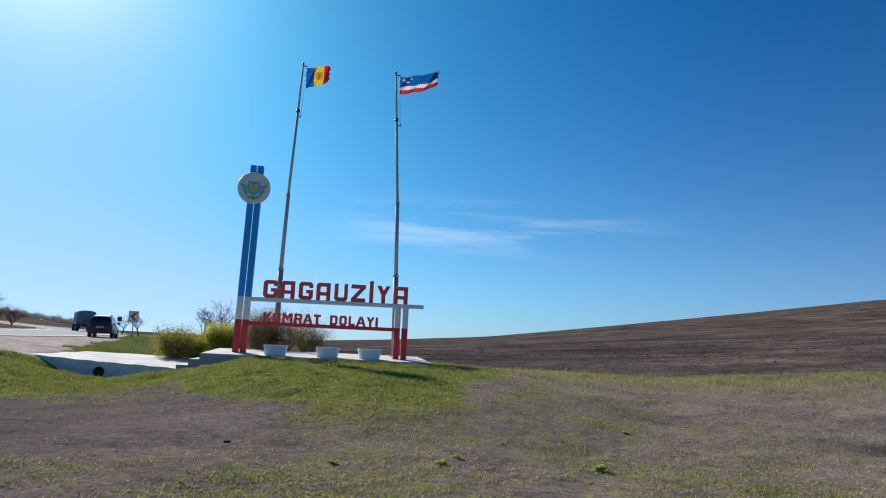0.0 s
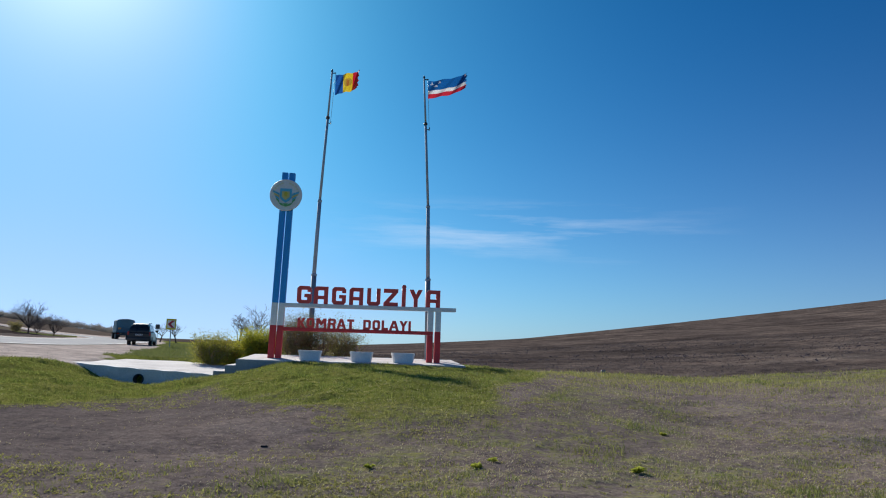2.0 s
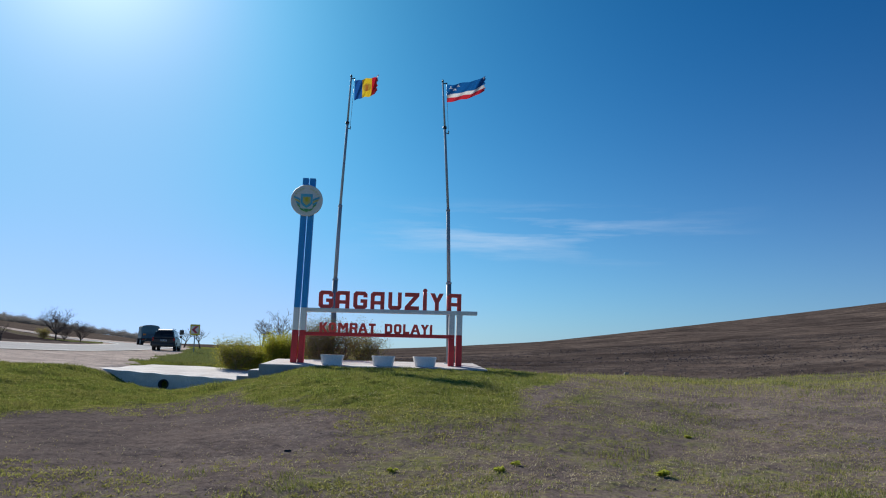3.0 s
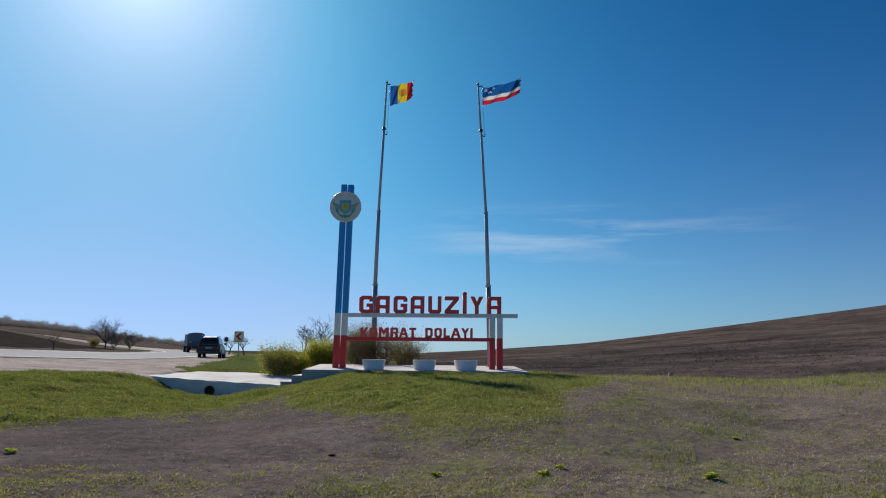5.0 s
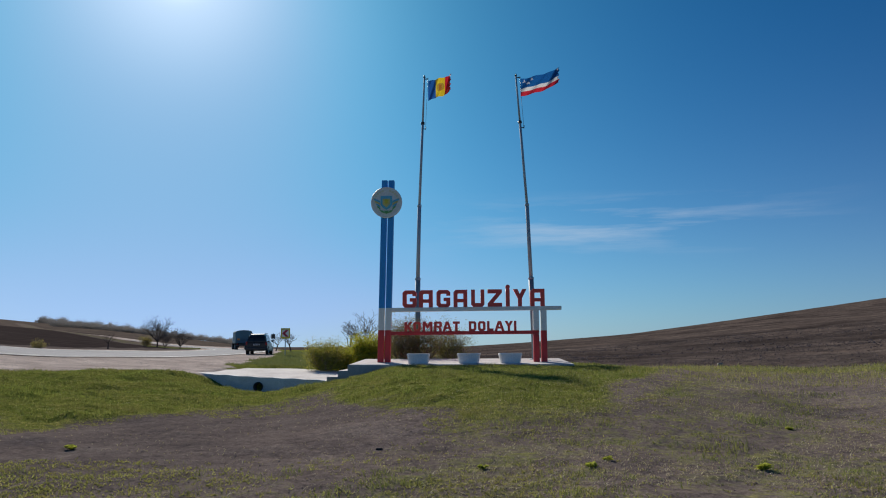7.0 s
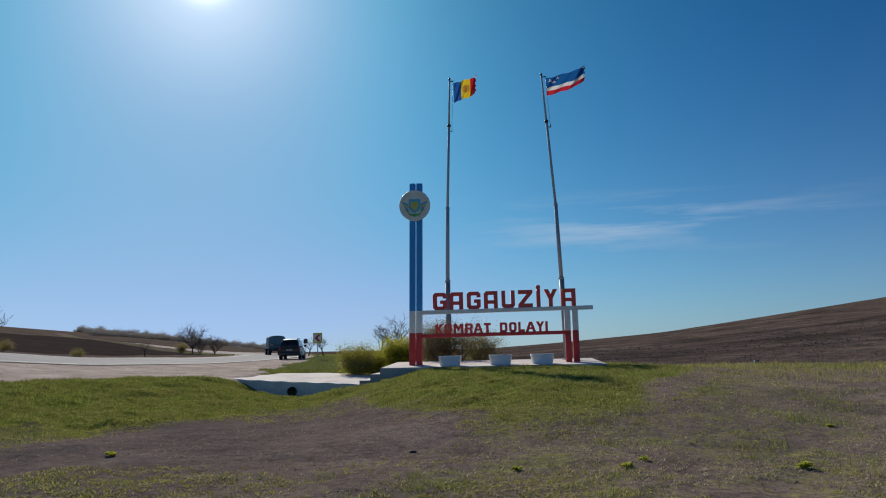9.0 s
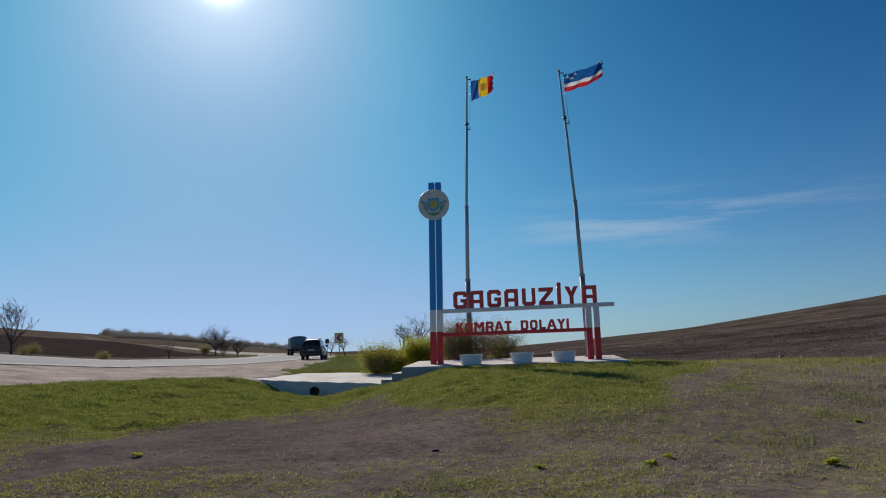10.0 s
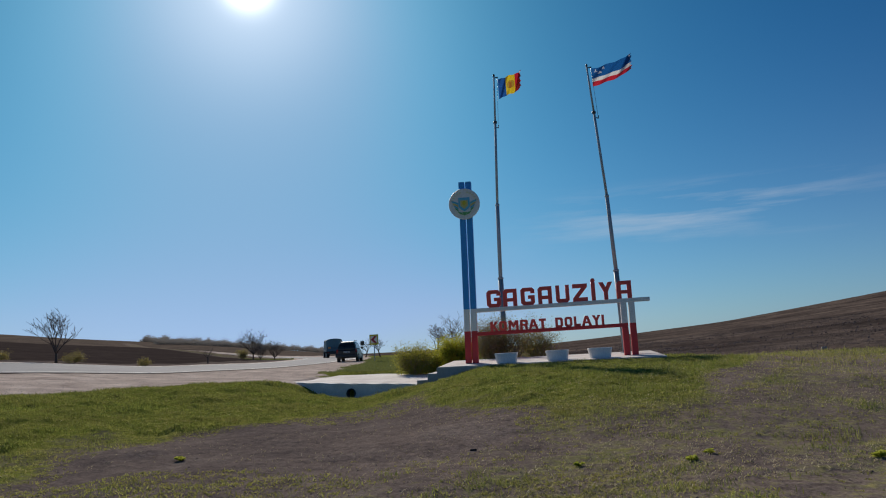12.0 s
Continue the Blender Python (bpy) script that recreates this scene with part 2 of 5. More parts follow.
def ground_material():
    """Bare soil, patchy turf, ploughed earth and gravel, told apart by the mesh's cover attribute."""
    m, n, l, b = material("earth", 0.95)
    co = n.new("ShaderNodeTexCoord").outputs["Object"]
    at = n.new("ShaderNodeAttribute"); at.attribute_name = "cover"
    sp = n.new("ShaderNodeSeparateColor"); l.new(at.outputs["Color"], sp.inputs["Color"])
    mid, fine, grit = add_noise(n, l, co, 0.8, 6.0, 0.65, 0.3), add_noise(n, l, co, 5.0, 7.0, 0.7), add_noise(n, l, co, 34.0, 5.0, 0.7)
    soil = add_ramp(n, l, mid, [(0.28, (0.171, 0.138, 0.123)), (0.5, (0.245, 0.194, 0.169)), (0.75, (0.319, 0.263, 0.227))])
    soil = add_mix(n, l, 1.0, soil, add_ramp(n, l, fine, [(0.30, (0.55, 0.55, 0.55)), (0.5, (0.98, 0.98, 0.98)), (0.72, (1.25, 1.22, 1.18))]), "MULTIPLY")
    crumb = add_noise(n, l, co, 13.0, 5.0, 0.7)
    dark_soil = n.new("ShaderNodeAttribute"); dark_soil.attribute_name = "dark_soil"
    soil = add_mix(n, l, add_math(n, l, "MULTIPLY", dark_soil.outputs["Fac"], 0.6), soil, (0.108, 0.092, 0.090))
    soil = add_mix(n, l, 1.0, soil, add_ramp(n, l, grit, [(0.3, (0.60, 0.60, 0.60)), (0.5, (1.0, 1.0, 1.0)), (0.7, (1.35, 1.33, 1.28))]), "MULTIPLY")
    soil = add_mix(n, l, 1.0, soil, add_ramp(n, l, crumb, [(0.3, (0.66, 0.66, 0.66)), (0.52, (1.02, 1.02, 1.02)), (0.72, (1.3, 1.28, 1.22))]), "MULTIPLY")
    turf = add_ramp(n, l, fine, [(0.25, (0.095, 0.125, 0.024)), (0.5, (0.196, 0.219, 0.048)), (0.75, (0.346, 0.313, 0.107))])
    turf = add_mix(n, l, 1.0, turf, add_ramp(n, l, crumb, [(0.3, (0.55, 0.58, 0.55)), (0.7, (1.4, 1.35, 1.3))]), "MULTIPLY")
    wob = n.new("ShaderNodeMapping"); wob.inputs["Scale"].default_value = (0.05, 0.55, 1.0); wob.inputs["Rotation"].default_value = (0, 0, radians(9)); l.new(co, wob.inputs["Vector"])
    rows = add_noise(n, l, wob.outputs["Vector"], 1.0, 6.0, 0.7, 0.2)
    wide = n.new("ShaderNodeMapping"); wide.inputs["Scale"].default_value = (0.006, 0.09, 1.0); wide.inputs["Rotation"].default_value = (0, 0, radians(12)); l.new(co, wide.inputs["Vector"])
    tracks = add_noise(n, l, wide.outputs["Vector"], 1.0, 7.0, 0.75, 0.3)
    field = add_ramp(n, l, rows, [(0.25, (0.085, 0.065, 0.057)), (0.5, (0.135, 0.106, 0.093)), (0.68, (0.185, 0.150, 0.129)), (0.85, (0.228, 0.193, 0.152))])
    field = add_mix(n, l, 1.0, field, add_ramp(n, l, fine, [(0.3, (0.62, 0.62, 0.62)), (0.7, (1.15, 1.15, 1.15))]), "MULTIPLY")
    clods = add_noise(n, l, co, 1.9, 6.0, 0.75)
    field = add_mix(n, l, 1.0, field, add_ramp(n, l, clods, [(0.34, (0.55, 0.55, 0.56)), (0.5, (1.0, 1.0, 1.0)), (0.66, (1.3, 1.27, 1.2))]), "MULTIPLY")
    field = add_mix(n, l, 1.0, field, add_ramp(n, l, tracks, [(0.36, (0.45, 0.45, 0.46)), (0.5, (0.92, 0.92, 0.92)), (0.64, (1.55, 1.5, 1.4))]), "MULTIPLY")
    pale = add_ramp(n, l, rows, [(0.3, (0.16, 0.125, 0.10)), (0.7, (0.25, 0.205, 0.155))])
    dark_field = add_ramp(n, l, rows, [(0.25, (0.039, 0.030, 0.028)), (0.5, (0.060, 0.047, 0.043)), (0.8, (0.098, 0.081, 0.071))])
    field = add_mix(n, l, add_math(n, l, "MULTIPLY", at.outputs["Alpha"], 0.7, True), field, pale)
    field = add_mix(n, l, dark_soil.outputs["Fac"], field, dark_field)
    gravel = add_ramp(n, l, mid, [(0.3, (0.434, 0.350, 0.301)), (0.5, (0.657, 0.545, 0.469)), (0.7, (0.866, 0.741, 0.643))])
    gravel = add_mix(n, l, 1.0, gravel, add_ramp(n, l, grit, [(0.3, (0.6, 0.6, 0.6)), (0.7, (1.2, 1.2, 1.2))]), "MULTIPLY")
    edge = add_math(n, l, "MULTIPLY", add_math(n, l, "SUBTRACT", fine, 0.5), 1.1)
    gm = add_math(n, l, "MULTIPLY", add_math(n, l, "SUBTRACT", add_math(n, l, "ADD", add_math(n, l, "ADD", sp.outputs["Red"], edge), add_math(n, l, "MULTIPLY", add_math(n, l, "SUBTRACT", mid, 0.5), 0.9)), 0.36), 3.0, True)
    col = add_mix(n, l, gm, soil, turf)
    col = add_mix(n, l, add_math(n, l, "MULTIPLY", add_math(n, l, "SUBTRACT", add_math(n, l, "ADD", sp.outputs["Green"], add_math(n, l, "MULTIPLY", edge, 0.6)), 0.4), 4.0, True), col, field)
    col = add_mix(n, l, add_math(n, l, "MULTIPLY", add_math(n, l, "SUBTRACT", add_math(n, l, "ADD", sp.outputs["Blue"], add_math(n, l, "MULTIPLY", edge, 0.6)), 0.4), 4.0, True), col, gravel)
    l.new(col, b.inputs["Base Color"])
    b.inputs["Specular IOR Level"].default_value = 0.0
    add_bump(n, l, b, add_math(n, l, "ADD", fine, add_math(n, l, "MULTIPLY", grit, 0.35)), 0.7, 0.06)
    return m


EARTH = ground_material()


def asphalt_material():
    m, n, l, b = material("asphalt", 0.9)
    b.inputs["Specular IOR Level"].default_value = 0.12
    co = n.new("ShaderNodeTexCoord").outputs["Object"]
    big, fine = add_noise(n, l, co, 0.25, 5.0, 0.6), add_noise(n, l, co, 60.0, 3.0)
    col = add_ramp(n, l, big, [(0.3, (0.27, 0.27, 0.275)), (0.7, (0.36, 0.36, 0.365))])
    l.new(add_mix(n, l, 1.0, col, add_ramp(n, l, fine, [(0.3, (0.75, 0.75, 0.75)), (0.7, (1.1, 1.1, 1.1))]), "MULTIPLY"), b.inputs["Base Color"])
    add_bump(n, l, b, fine, 0.3, 0.01)
    return m


ASPHALT = asphalt_material()
LINE = worn("road_line", (0.72, 0.72, 0.70), (0.35, 0.34, 0.33), 0.7, coarse=0.8, wear=0.6)


# ------------------------------------------------------------------ building helpers
def mesh_of(name, verts, faces, smooth=False):
    me = bpy.data.meshes.new(name)
    me.from_pydata([tuple(v) for v in verts], [], faces)
    me.update()
    if smooth:
        me.shade_smooth()
    return me


def from_bm(name, bm, smooth=False):
    me = bpy.data.meshes.new(name)
    bmesh.ops.recalc_face_normals(bm, faces=bm.faces)
    bm.to_mesh(me)
    bm.free()
    if smooth:
        me.shade_smooth()
    return me


def part(name, me, mat, parent=None, label="", at=None):
    """One mesh object, under a thing or a part."""
    ob = new(name, me)
    if len(me.materials) == 0:
        me.materials.append(mat)
    if parent is not None:
        ob.parent = parent
    if at is not None:
        ob.matrix_basis = at
    if label:
        tagged(ob, label)
    return ob


def thing(name, label, category, group="", at=None):
    ob = tagged(new(name), label, category, group)
    if at is not None:
        ob.matrix_basis = at
    return ob


def box(bm, x0, x1, y0, y1, z0, z1, bevel=0.0, lean=0.0):
    """A box in bm, its edges broken by bevel; lean shifts its top in x."""
    vs = [bm.verts.new((x + (lean if k else 0.0), y, z1 if k else z0)) for k in (0, 1) for y in (y0, y1) for x in (x0, x1)]
    fs = [bm.faces.new([vs[i] for i in q]) for q in ((0, 2, 3, 1), (4, 5, 7, 6), (0, 1, 5, 4), (2, 6, 7, 3), (0, 4, 6, 2), (1, 3, 7, 5))]
    if bevel:
        es = list({e for f in fs for e in f.edges})
        bmesh.ops.bevel(bm, geom=es, offset=bevel, segments=1, affect="EDGES")
    return bm


def box_mesh(name, x0, x1, y0, y1, z0, z1, bevel=0.012, lean=0.0):
    return from_bm(name, box(bmesh.new(), x0, x1, y0, y1, z0, z1, bevel, lean))


def prism(name, outline, y0, y1, bevel=0.0):
    """An outline in x and z pushed through from y0 to y1."""
    bm = bmesh.new()
    a = [bm.verts.new((x, y0, z)) for x, z in outline]
    b = [bm.verts.new((x, y1, z)) for x, z in outline]
    bm.faces.new(a)
    bm.faces.new(b[::-1])
    for i in range(len(a)):
        j = (i + 1) % len(a)
        bm.faces.new((a[i], b[i], b[j], a[j]))
    if bevel:
        bmesh.ops.bevel(bm, geom=[e for e in bm.edges], offset=bevel, segments=1, affect="EDGES")
    return from_bm(name, bm)


def tube(verts, faces, pts, radii, sides=6):
    """Adds a tapered tube along pts to the lists."""
    base, n = len(verts), len(pts)
    for i, p in enumerate(pts):
        d = (pts[min(i + 1, n - 1)] - pts[max(i - 1, 0)]).normalized()
        u = d.cross(Vector((0.31, 0.83, 0.46))).normalized()
        v = d.cross(u)
        for k in range(sides):
            a = 2 * math.pi * k / sides
            verts.append(p + (u * math.cos(a) + v * math.sin(a)) * radii[i])
    for i in range(n - 1):
        for k in range(sides):
            j = (k + 1) % sides
            faces.append((base + i * sides + k, base + i * sides + j, base + (i + 1) * sides + j, base + (i + 1) * sides + k))
    faces.append(tuple(base + k for k in range(sides))[::-1])
    faces.append(tuple(base + (n - 1) * sides + k for k in range(sides)))


def tube_mesh(name, pts, radii, sides=10, smooth=True):
    vs, fs = [], []
    tube(vs, fs, [Vector(p) for p in pts], radii, sides)
    return mesh_of(name, vs, fs, smooth)


def lathe(name, profile, sides=20, axis="z", smooth=True):
    """A profile of (radius, height) turned round an axis."""
    vs, fs = [], []
    for r, h in profile:
        for k in range(sides):
            a = 2 * math.pi * k / sides
            c, s = r * math.cos(a), r * math.sin(a)
            vs.append((c, s, h) if axis == "z" else ((c, h, s) if axis == "y" else (h, c, s)))
    m = len(profile)
    for i in range(m - 1):
        for k in range(sides):
            j = (k + 1) % sides
            fs.append((i * sides + k, i * sides + j, (i + 1) * sides + j, (i + 1) * sides + k))
    fs.append(tuple(range(sides))[::-1])
    fs.append(tuple((m - 1) * sides + k for k in range(sides)))
    me = mesh_of(name, vs, fs, False)
    bm = bmesh.new(); bm.from_mesh(me); bmesh.ops.recalc_face_normals(bm, faces=bm.faces); bm.to_mesh(me); bm.free()
    if smooth:
        me.set_sharp_from_angle(angle=radians(40))
    return me


# ------------------------------------------------------------------ the lie of the land
# For bearings (degrees to the left of +y): the angle at which the ground is seen from the eye at growing distances.
RADII = [7.5, 11, 16, 22, 27, 31, 45, 75, 130, 300, 700]
SLOPES = {
    -40: [-11.3, -7.5, -4.2, -1.9, -0.6, 0.1, 1.1, 2.2, 3.1, 4.15, 4.1],
    -25: [-11.3, -7.6, -4.6, -2.7, -1.75, -1.1, 0.0, 1.0, 1.7, 2.35, 2.3],
    -12: [-11.3, -7.3, -3.35, -2.2, -1.7, -1.4, -0.7, 0.0, 0.45, 0.80, 0.7],
    -3: [-11.3, -7.2, -3.0, -1.85, -1.42, -1.36, -1.0, -0.6, -0.2, 0.15, 0.1],
    5: [-11.3, -7.3, -3.4, -1.98, -1.50, -1.42, -1.2, -0.8, -0.5, -0.25, -0.25],
    16: [-11.3, -7.7, -5.4, -3.8, -2.6, -2.05, -1.05, -0.4, -0.2, -0.05, 0.0],
    22: [-11.3, -7.7, -5.2, -3.2, -1.72, -1.66, -0.85, -0.3, -0.05, 0.3, 0.75],
    26: [-11.3, -7.65, -5.1, -3.0, -1.52, -1.48, -0.6, 0.0, 0.35, 0.85, 1.25],
    30: [-11.3, -7.6, -5.0, -2.8, -1.58, -1.34, -0.35, 0.2, 0.62, 1.27, 1.60],
    36: [-11.3, -7.5, -4.7, -2.4, -1.4, -0.8, 0.4, 0.8, 1.15, 1.72, 2.13],
    40: [-11.3, -7.5, -4.5, -2.2, -1.1, -0.5, 0.85, 1.2, 1.48, 2.08, 2.6]}
LUT_A = np.arange(-180, 180.01, 0.5)
LUT_R = np.geomspace(2.0, 4500.0, 420)


def _lut():
    az = [-180, -110] + list(SLOPES) + [110, 180]
    flat = [-1.5] * len(RADII)
    rows = [flat, flat] + [[r * math.tan(radians(e)) for r, e in zip(RADII, v)] for v in SLOPES.values()] + [flat, flat]
    byr = np.array([np.interp(np.log(LUT_R), np.log([2.0] + RADII), [-1.5] + row) for row in rows])
    z = np.array([np.interp(LUT_A, az, byr[:, i]) for i in range(len(LUT_R))]).T
    for axis, width in ((1, 9), (0, 9)):
        k = np.hanning(width + 2)[1:-1]
        k /= k.sum()
        pad = [(0, 0), (0, 0)]
        pad[axis] = (width // 2, width // 2)
        z = np.apply_along_axis(lambda v: np.convolve(v, k, "valid"), axis, np.pad(z, pad, mode="edge"))
    return z + EYE.z


LUT = _lut()
ROAD_LINE = [(-75, -6), (-43, 12), (-31, 21.5), (-25.6, 30), (-23, 38.5), (-22.2, 50), (-23.3, 65), (-28, 88), (-37, 117), (-50, 140), (-76, 164)]


def spline(points, step):
    """Points at even steps along a smooth line."""
    p = [Vector(q) for q in points]
    p = [2 * p[0] - p[1]] + p + [2 * p[-1] - p[-2]]
    out = []
    for i in range(1, len(p) - 2):
        n = max(2, int((p[i + 1] - p[i]).length / step))
        for k in range(n):
            t = k / n
            out.append(0.5 * (2 * p[i] + (p[i + 1] - p[i - 1]) * t + (2 * p[i - 1] - 5 * p[i] + 4 * p[i + 1] - p[i + 2]) * t * t + (3 * p[i] - p[i - 1] - 3 * p[i + 1] + p[i + 2]) * t ** 3))
    return out


ROAD = spline(ROAD_LINE, 1.2)
ROAD_XY = np.array([(p.x, p.y) for p in ROAD])
ROAD_HALF = 4.0


def to_road(x, y):
    """Distance from the road's middle line, and the side (positive: the side of the monument)."""
    x, y = np.atleast_1d(np.asarray(x, float)), np.atleast_1d(np.asarray(y, float))
    d = np.full(x.shape, 1e9)
    side = np.zeros(x.shape)
    near = np.hypot(x, y) < 420
    if near.any():
        xs, ys = x[near], y[near]
        bd, bs = np.full(xs.shape, 1e9), np.zeros(xs.shape)
        for i in range(0, len(ROAD_XY) - 1, 2):
            a, b = ROAD_XY[i], ROAD_XY[min(i + 2, len(ROAD_XY) - 1)]
            t = b - a
            u = np.clip(((xs - a[0]) * t[0] + (ys - a[1]) * t[1]) / (t @ t), 0, 1)
            dx, dy = xs - a[0] - u * t[0], ys - a[1] - u * t[1]
            q = np.hypot(dx, dy)
            hit = q < bd
            bd[hit] = q[hit]
            bs[hit] = np.sign(t[1] * dx - t[0] * dy)[hit]
        d[near], side[near] = bd, bs
    return d, side


def step01(a, b, v):
    t = np.clip((v - a) / (b - a), 0, 1)
    return t * t * (3 - 2 * t)


WALL_Y = 28.3


def deck_z(x, y):
    """The culvert deck: from the head wall's crown back and up to the gravel."""
    crown = EYE.z + np.interp(x, [-11.6, -10.2, -8.1, -6.6, -5.42], [-0.92, -0.99, -1.13, -1.20, -1.27]) - 0.012
    v = np.clip((y - WALL_Y) / 8.0, 0, 1)
    return crown * (1 - v) + (EYE.z - 1.02) * v


def land(x, y):
    """The height of the ground, without its small roughness."""
    x, y = np.atleast_1d(np.asarray(x, float)), np.atleast_1d(np.asarray(y, float))
    r, a = np.hypot(x, y).clip(2.01, 4490), np.degrees(np.arctan2(-x, y))
    fi = (a + 180) / 0.5
    fj = np.log(r / LUT_R[0]) / np.log(LUT_R[1] / LUT_R[0])
    i, j = np.clip(fi.astype(int), 0, len(LUT_A) - 2), np.clip(fj.astype(int), 0, len(LUT_R) - 2)
    u, v = fi - i, fj - j
    z = LUT[i, j] * (1 - u) * (1 - v) + LUT[i + 1, j] * u * (1 - v) + LUT[i, j + 1] * (1 - u) * v + LUT[i + 1, j + 1] * u * v
    # the ditch in front of the culvert wall
    across = step01(WALL_Y + 0.35, WALL_Y + 0.05, y) * np.exp(-(np.clip(WALL_Y - 0.8 - y, 0, None) / 3.2) ** 2)
    along = step01(-10.5, -8.9, x) * step01(-2.6, -6.0, x)
    z = z - 0.56 * across * along
    # cut away under the deck
    under = step01(WALL_Y + 0.1, WALL_Y + 0.4, y) * step01(36.4, 35.8, y) * step01(-11.0, -10.6, x) * step01(-5.2, -5.5, x)
    z = z * (1 - under) + np.minimum(z, deck_z(x, y) - 0.16) * under
    # cut away under the steps and the slab
    z = z - 0.5 * step01(WALL_Y + 0.02, WALL_Y + 0.3, y) * step01(33.2, 32.7, y) * step01(-5.6, -5.3, x) * step01(4.15, 3.85, x)
    return z


def value_noise(x, y, scale, seed):
    """Smooth noise from -1 to 1 for arrays."""
    rs = np.random.RandomState(seed)
    tab = rs.uniform(-1, 1, (256, 256))
    u, v = x / scale, y / scale
    i, j = np.floor(u).astype(int), np.floor(v).astype(int)
    fu, fv = u - i, v - j
    fu, fv = fu * fu * (3 - 2 * fu), fv * fv * (3 - 2 * fv)
    g = lambda p, q: tab[p % 256, q % 256]
    return (g(i, j) * (1 - fu) + g(i + 1, j) * fu) * (1 - fv) + (g(i, j + 1) * (1 - fu) + g(i + 1, j + 1) * fu) * fv


def field_edge(x, y):
    """Positive on the ploughed land, in metres past its edge."""
    r, a = np.hypot(x, y), np.degrees(np.arctan2(-x, y))
    right = r - np.interp(a, [-90, -40, -25, -12, -6, 0, 6, 8], [24, 28.5, 28, 29.5, 34, 37, 60, 400])
    d, side = to_road(x, y)
    left = np.where((side < 0) & (y > -20), d - 9.0, -50.0)
    left = np.maximum(left, r - 150.0)
    return np.maximum(right, left)


def far_lane(x, y):
    """Metres past the grassy lane that bounds the dark field across the road; positive towards the woods."""
    return ((x + 58.0) * 130.0 + (y - 127.0) * 96.0) / 161.6


def cover(x, y):
    """Grass, ploughed earth and gravel, each 0 to 1."""
    x, y = np.atleast_1d(np.asarray(x, float)), np.atleast_1d(np.asarray(y, float))
    r, a = np.hypot(x, y), np.degrees(np.arctan2(-x, y))
    d, side = to_road(x, y)
    f = step01(-1.0, 1.5, field_edge(x, y))
    gravel = step01(0, 2.0, r - np.interp(a, [15, 20, 24, 30, 40, 60], [31, 28.5, 27.5, 26.3, 24.5, 24])) * step01(13, 16, a) * (side > 0) * step01(34, 26, d)
    meadow_line = -11.3 - (y - 36.0) * 0.175 + 1.1 * value_noise(y, x * .3, 2.6, 41) + .5 * value_noise(y, x, .9, 42)
    gravel = gravel * np.where(y > 33, step01(meadow_line + 1.2, meadow_line - 1.2, x), 1.0)
    gravel = np.maximum(gravel, step01(6.0, 5.0, d))
    # turf: the bank, the ditch, the mound; thinner towards the trodden soil
    bank = step01(-1.2, 3.6, r - np.interp(a, [8, 14, 20, 30, 40, 60], [18.5, 17.8, 16.3, 13.0, 10.2, 9])) * step01(6, 12, a) * np.where(side < 0, 0.25, 1.0)
    mound = step01(6.5, 18.5, y) * step01(8.5, 5.0, x) * step01(-7.0, 1.5, y - (16.5 + (x - 3.5) * 2.4)) * step01(13, 8, a)
    strip = 0.52 * step01(-9, -1.5, field_edge(x, y)) * step01(-9, -15, a)
    meadow = step01(33, 36, y) * step01(meadow_line - 1.0, meadow_line + 1.0, x)
    verge = step01(9.5, 7.0, d) * (side < 0) * 0.25
    lane = far_lane(x, y)
    lane_grass = step01(4.5, 2.0, np.abs(lane)) * step01(120, 140, r) * step01(16, 19, a) * step01(34, 31, a) * step01(420, 330, r)
    patch = lane_grass * 0.42 + step01(0.0, 1.5, 6.0 - np.hypot((x + 42.5) / .9, (y - 108) / 1.3)) * (side < 0)
    grass = np.max([0.25 + 0.15 * step01(-3.0, 0.0, x + value_noise(x, y, 1.9, 93)) * step01(9.0, 5.0, x), bank, mound, strip, meadow, verge, patch * 1.2], axis=0)
    trail = np.exp(-((y - (16.5 + (x - 3.5) * 2.4)) / 1.5) ** 2) * step01(2.4, 3.4, x) * step01(7.5, 6.0, x)
    wander = value_noise(x, y, 1.3, 43) * .9 + value_noise(x, y, .5, 44) * .4
    trodden = np.hypot((x + 5.2) / 1.45, (y - 12.4 - 0.12 * (x + 5.2)) * .95) + wander
    bare = step01(3.8, 2.2, trodden) * 0.5 + 0.8 * trail
    grass = np.clip(grass - bare, 0, 1)
    grass = np.where(f > 0.5, grass * 0.0 + patch, grass)
    f = f * (1 - np.clip(patch * 2, 0, 1))
    return grass, f, np.clip(gravel, 0, 1)


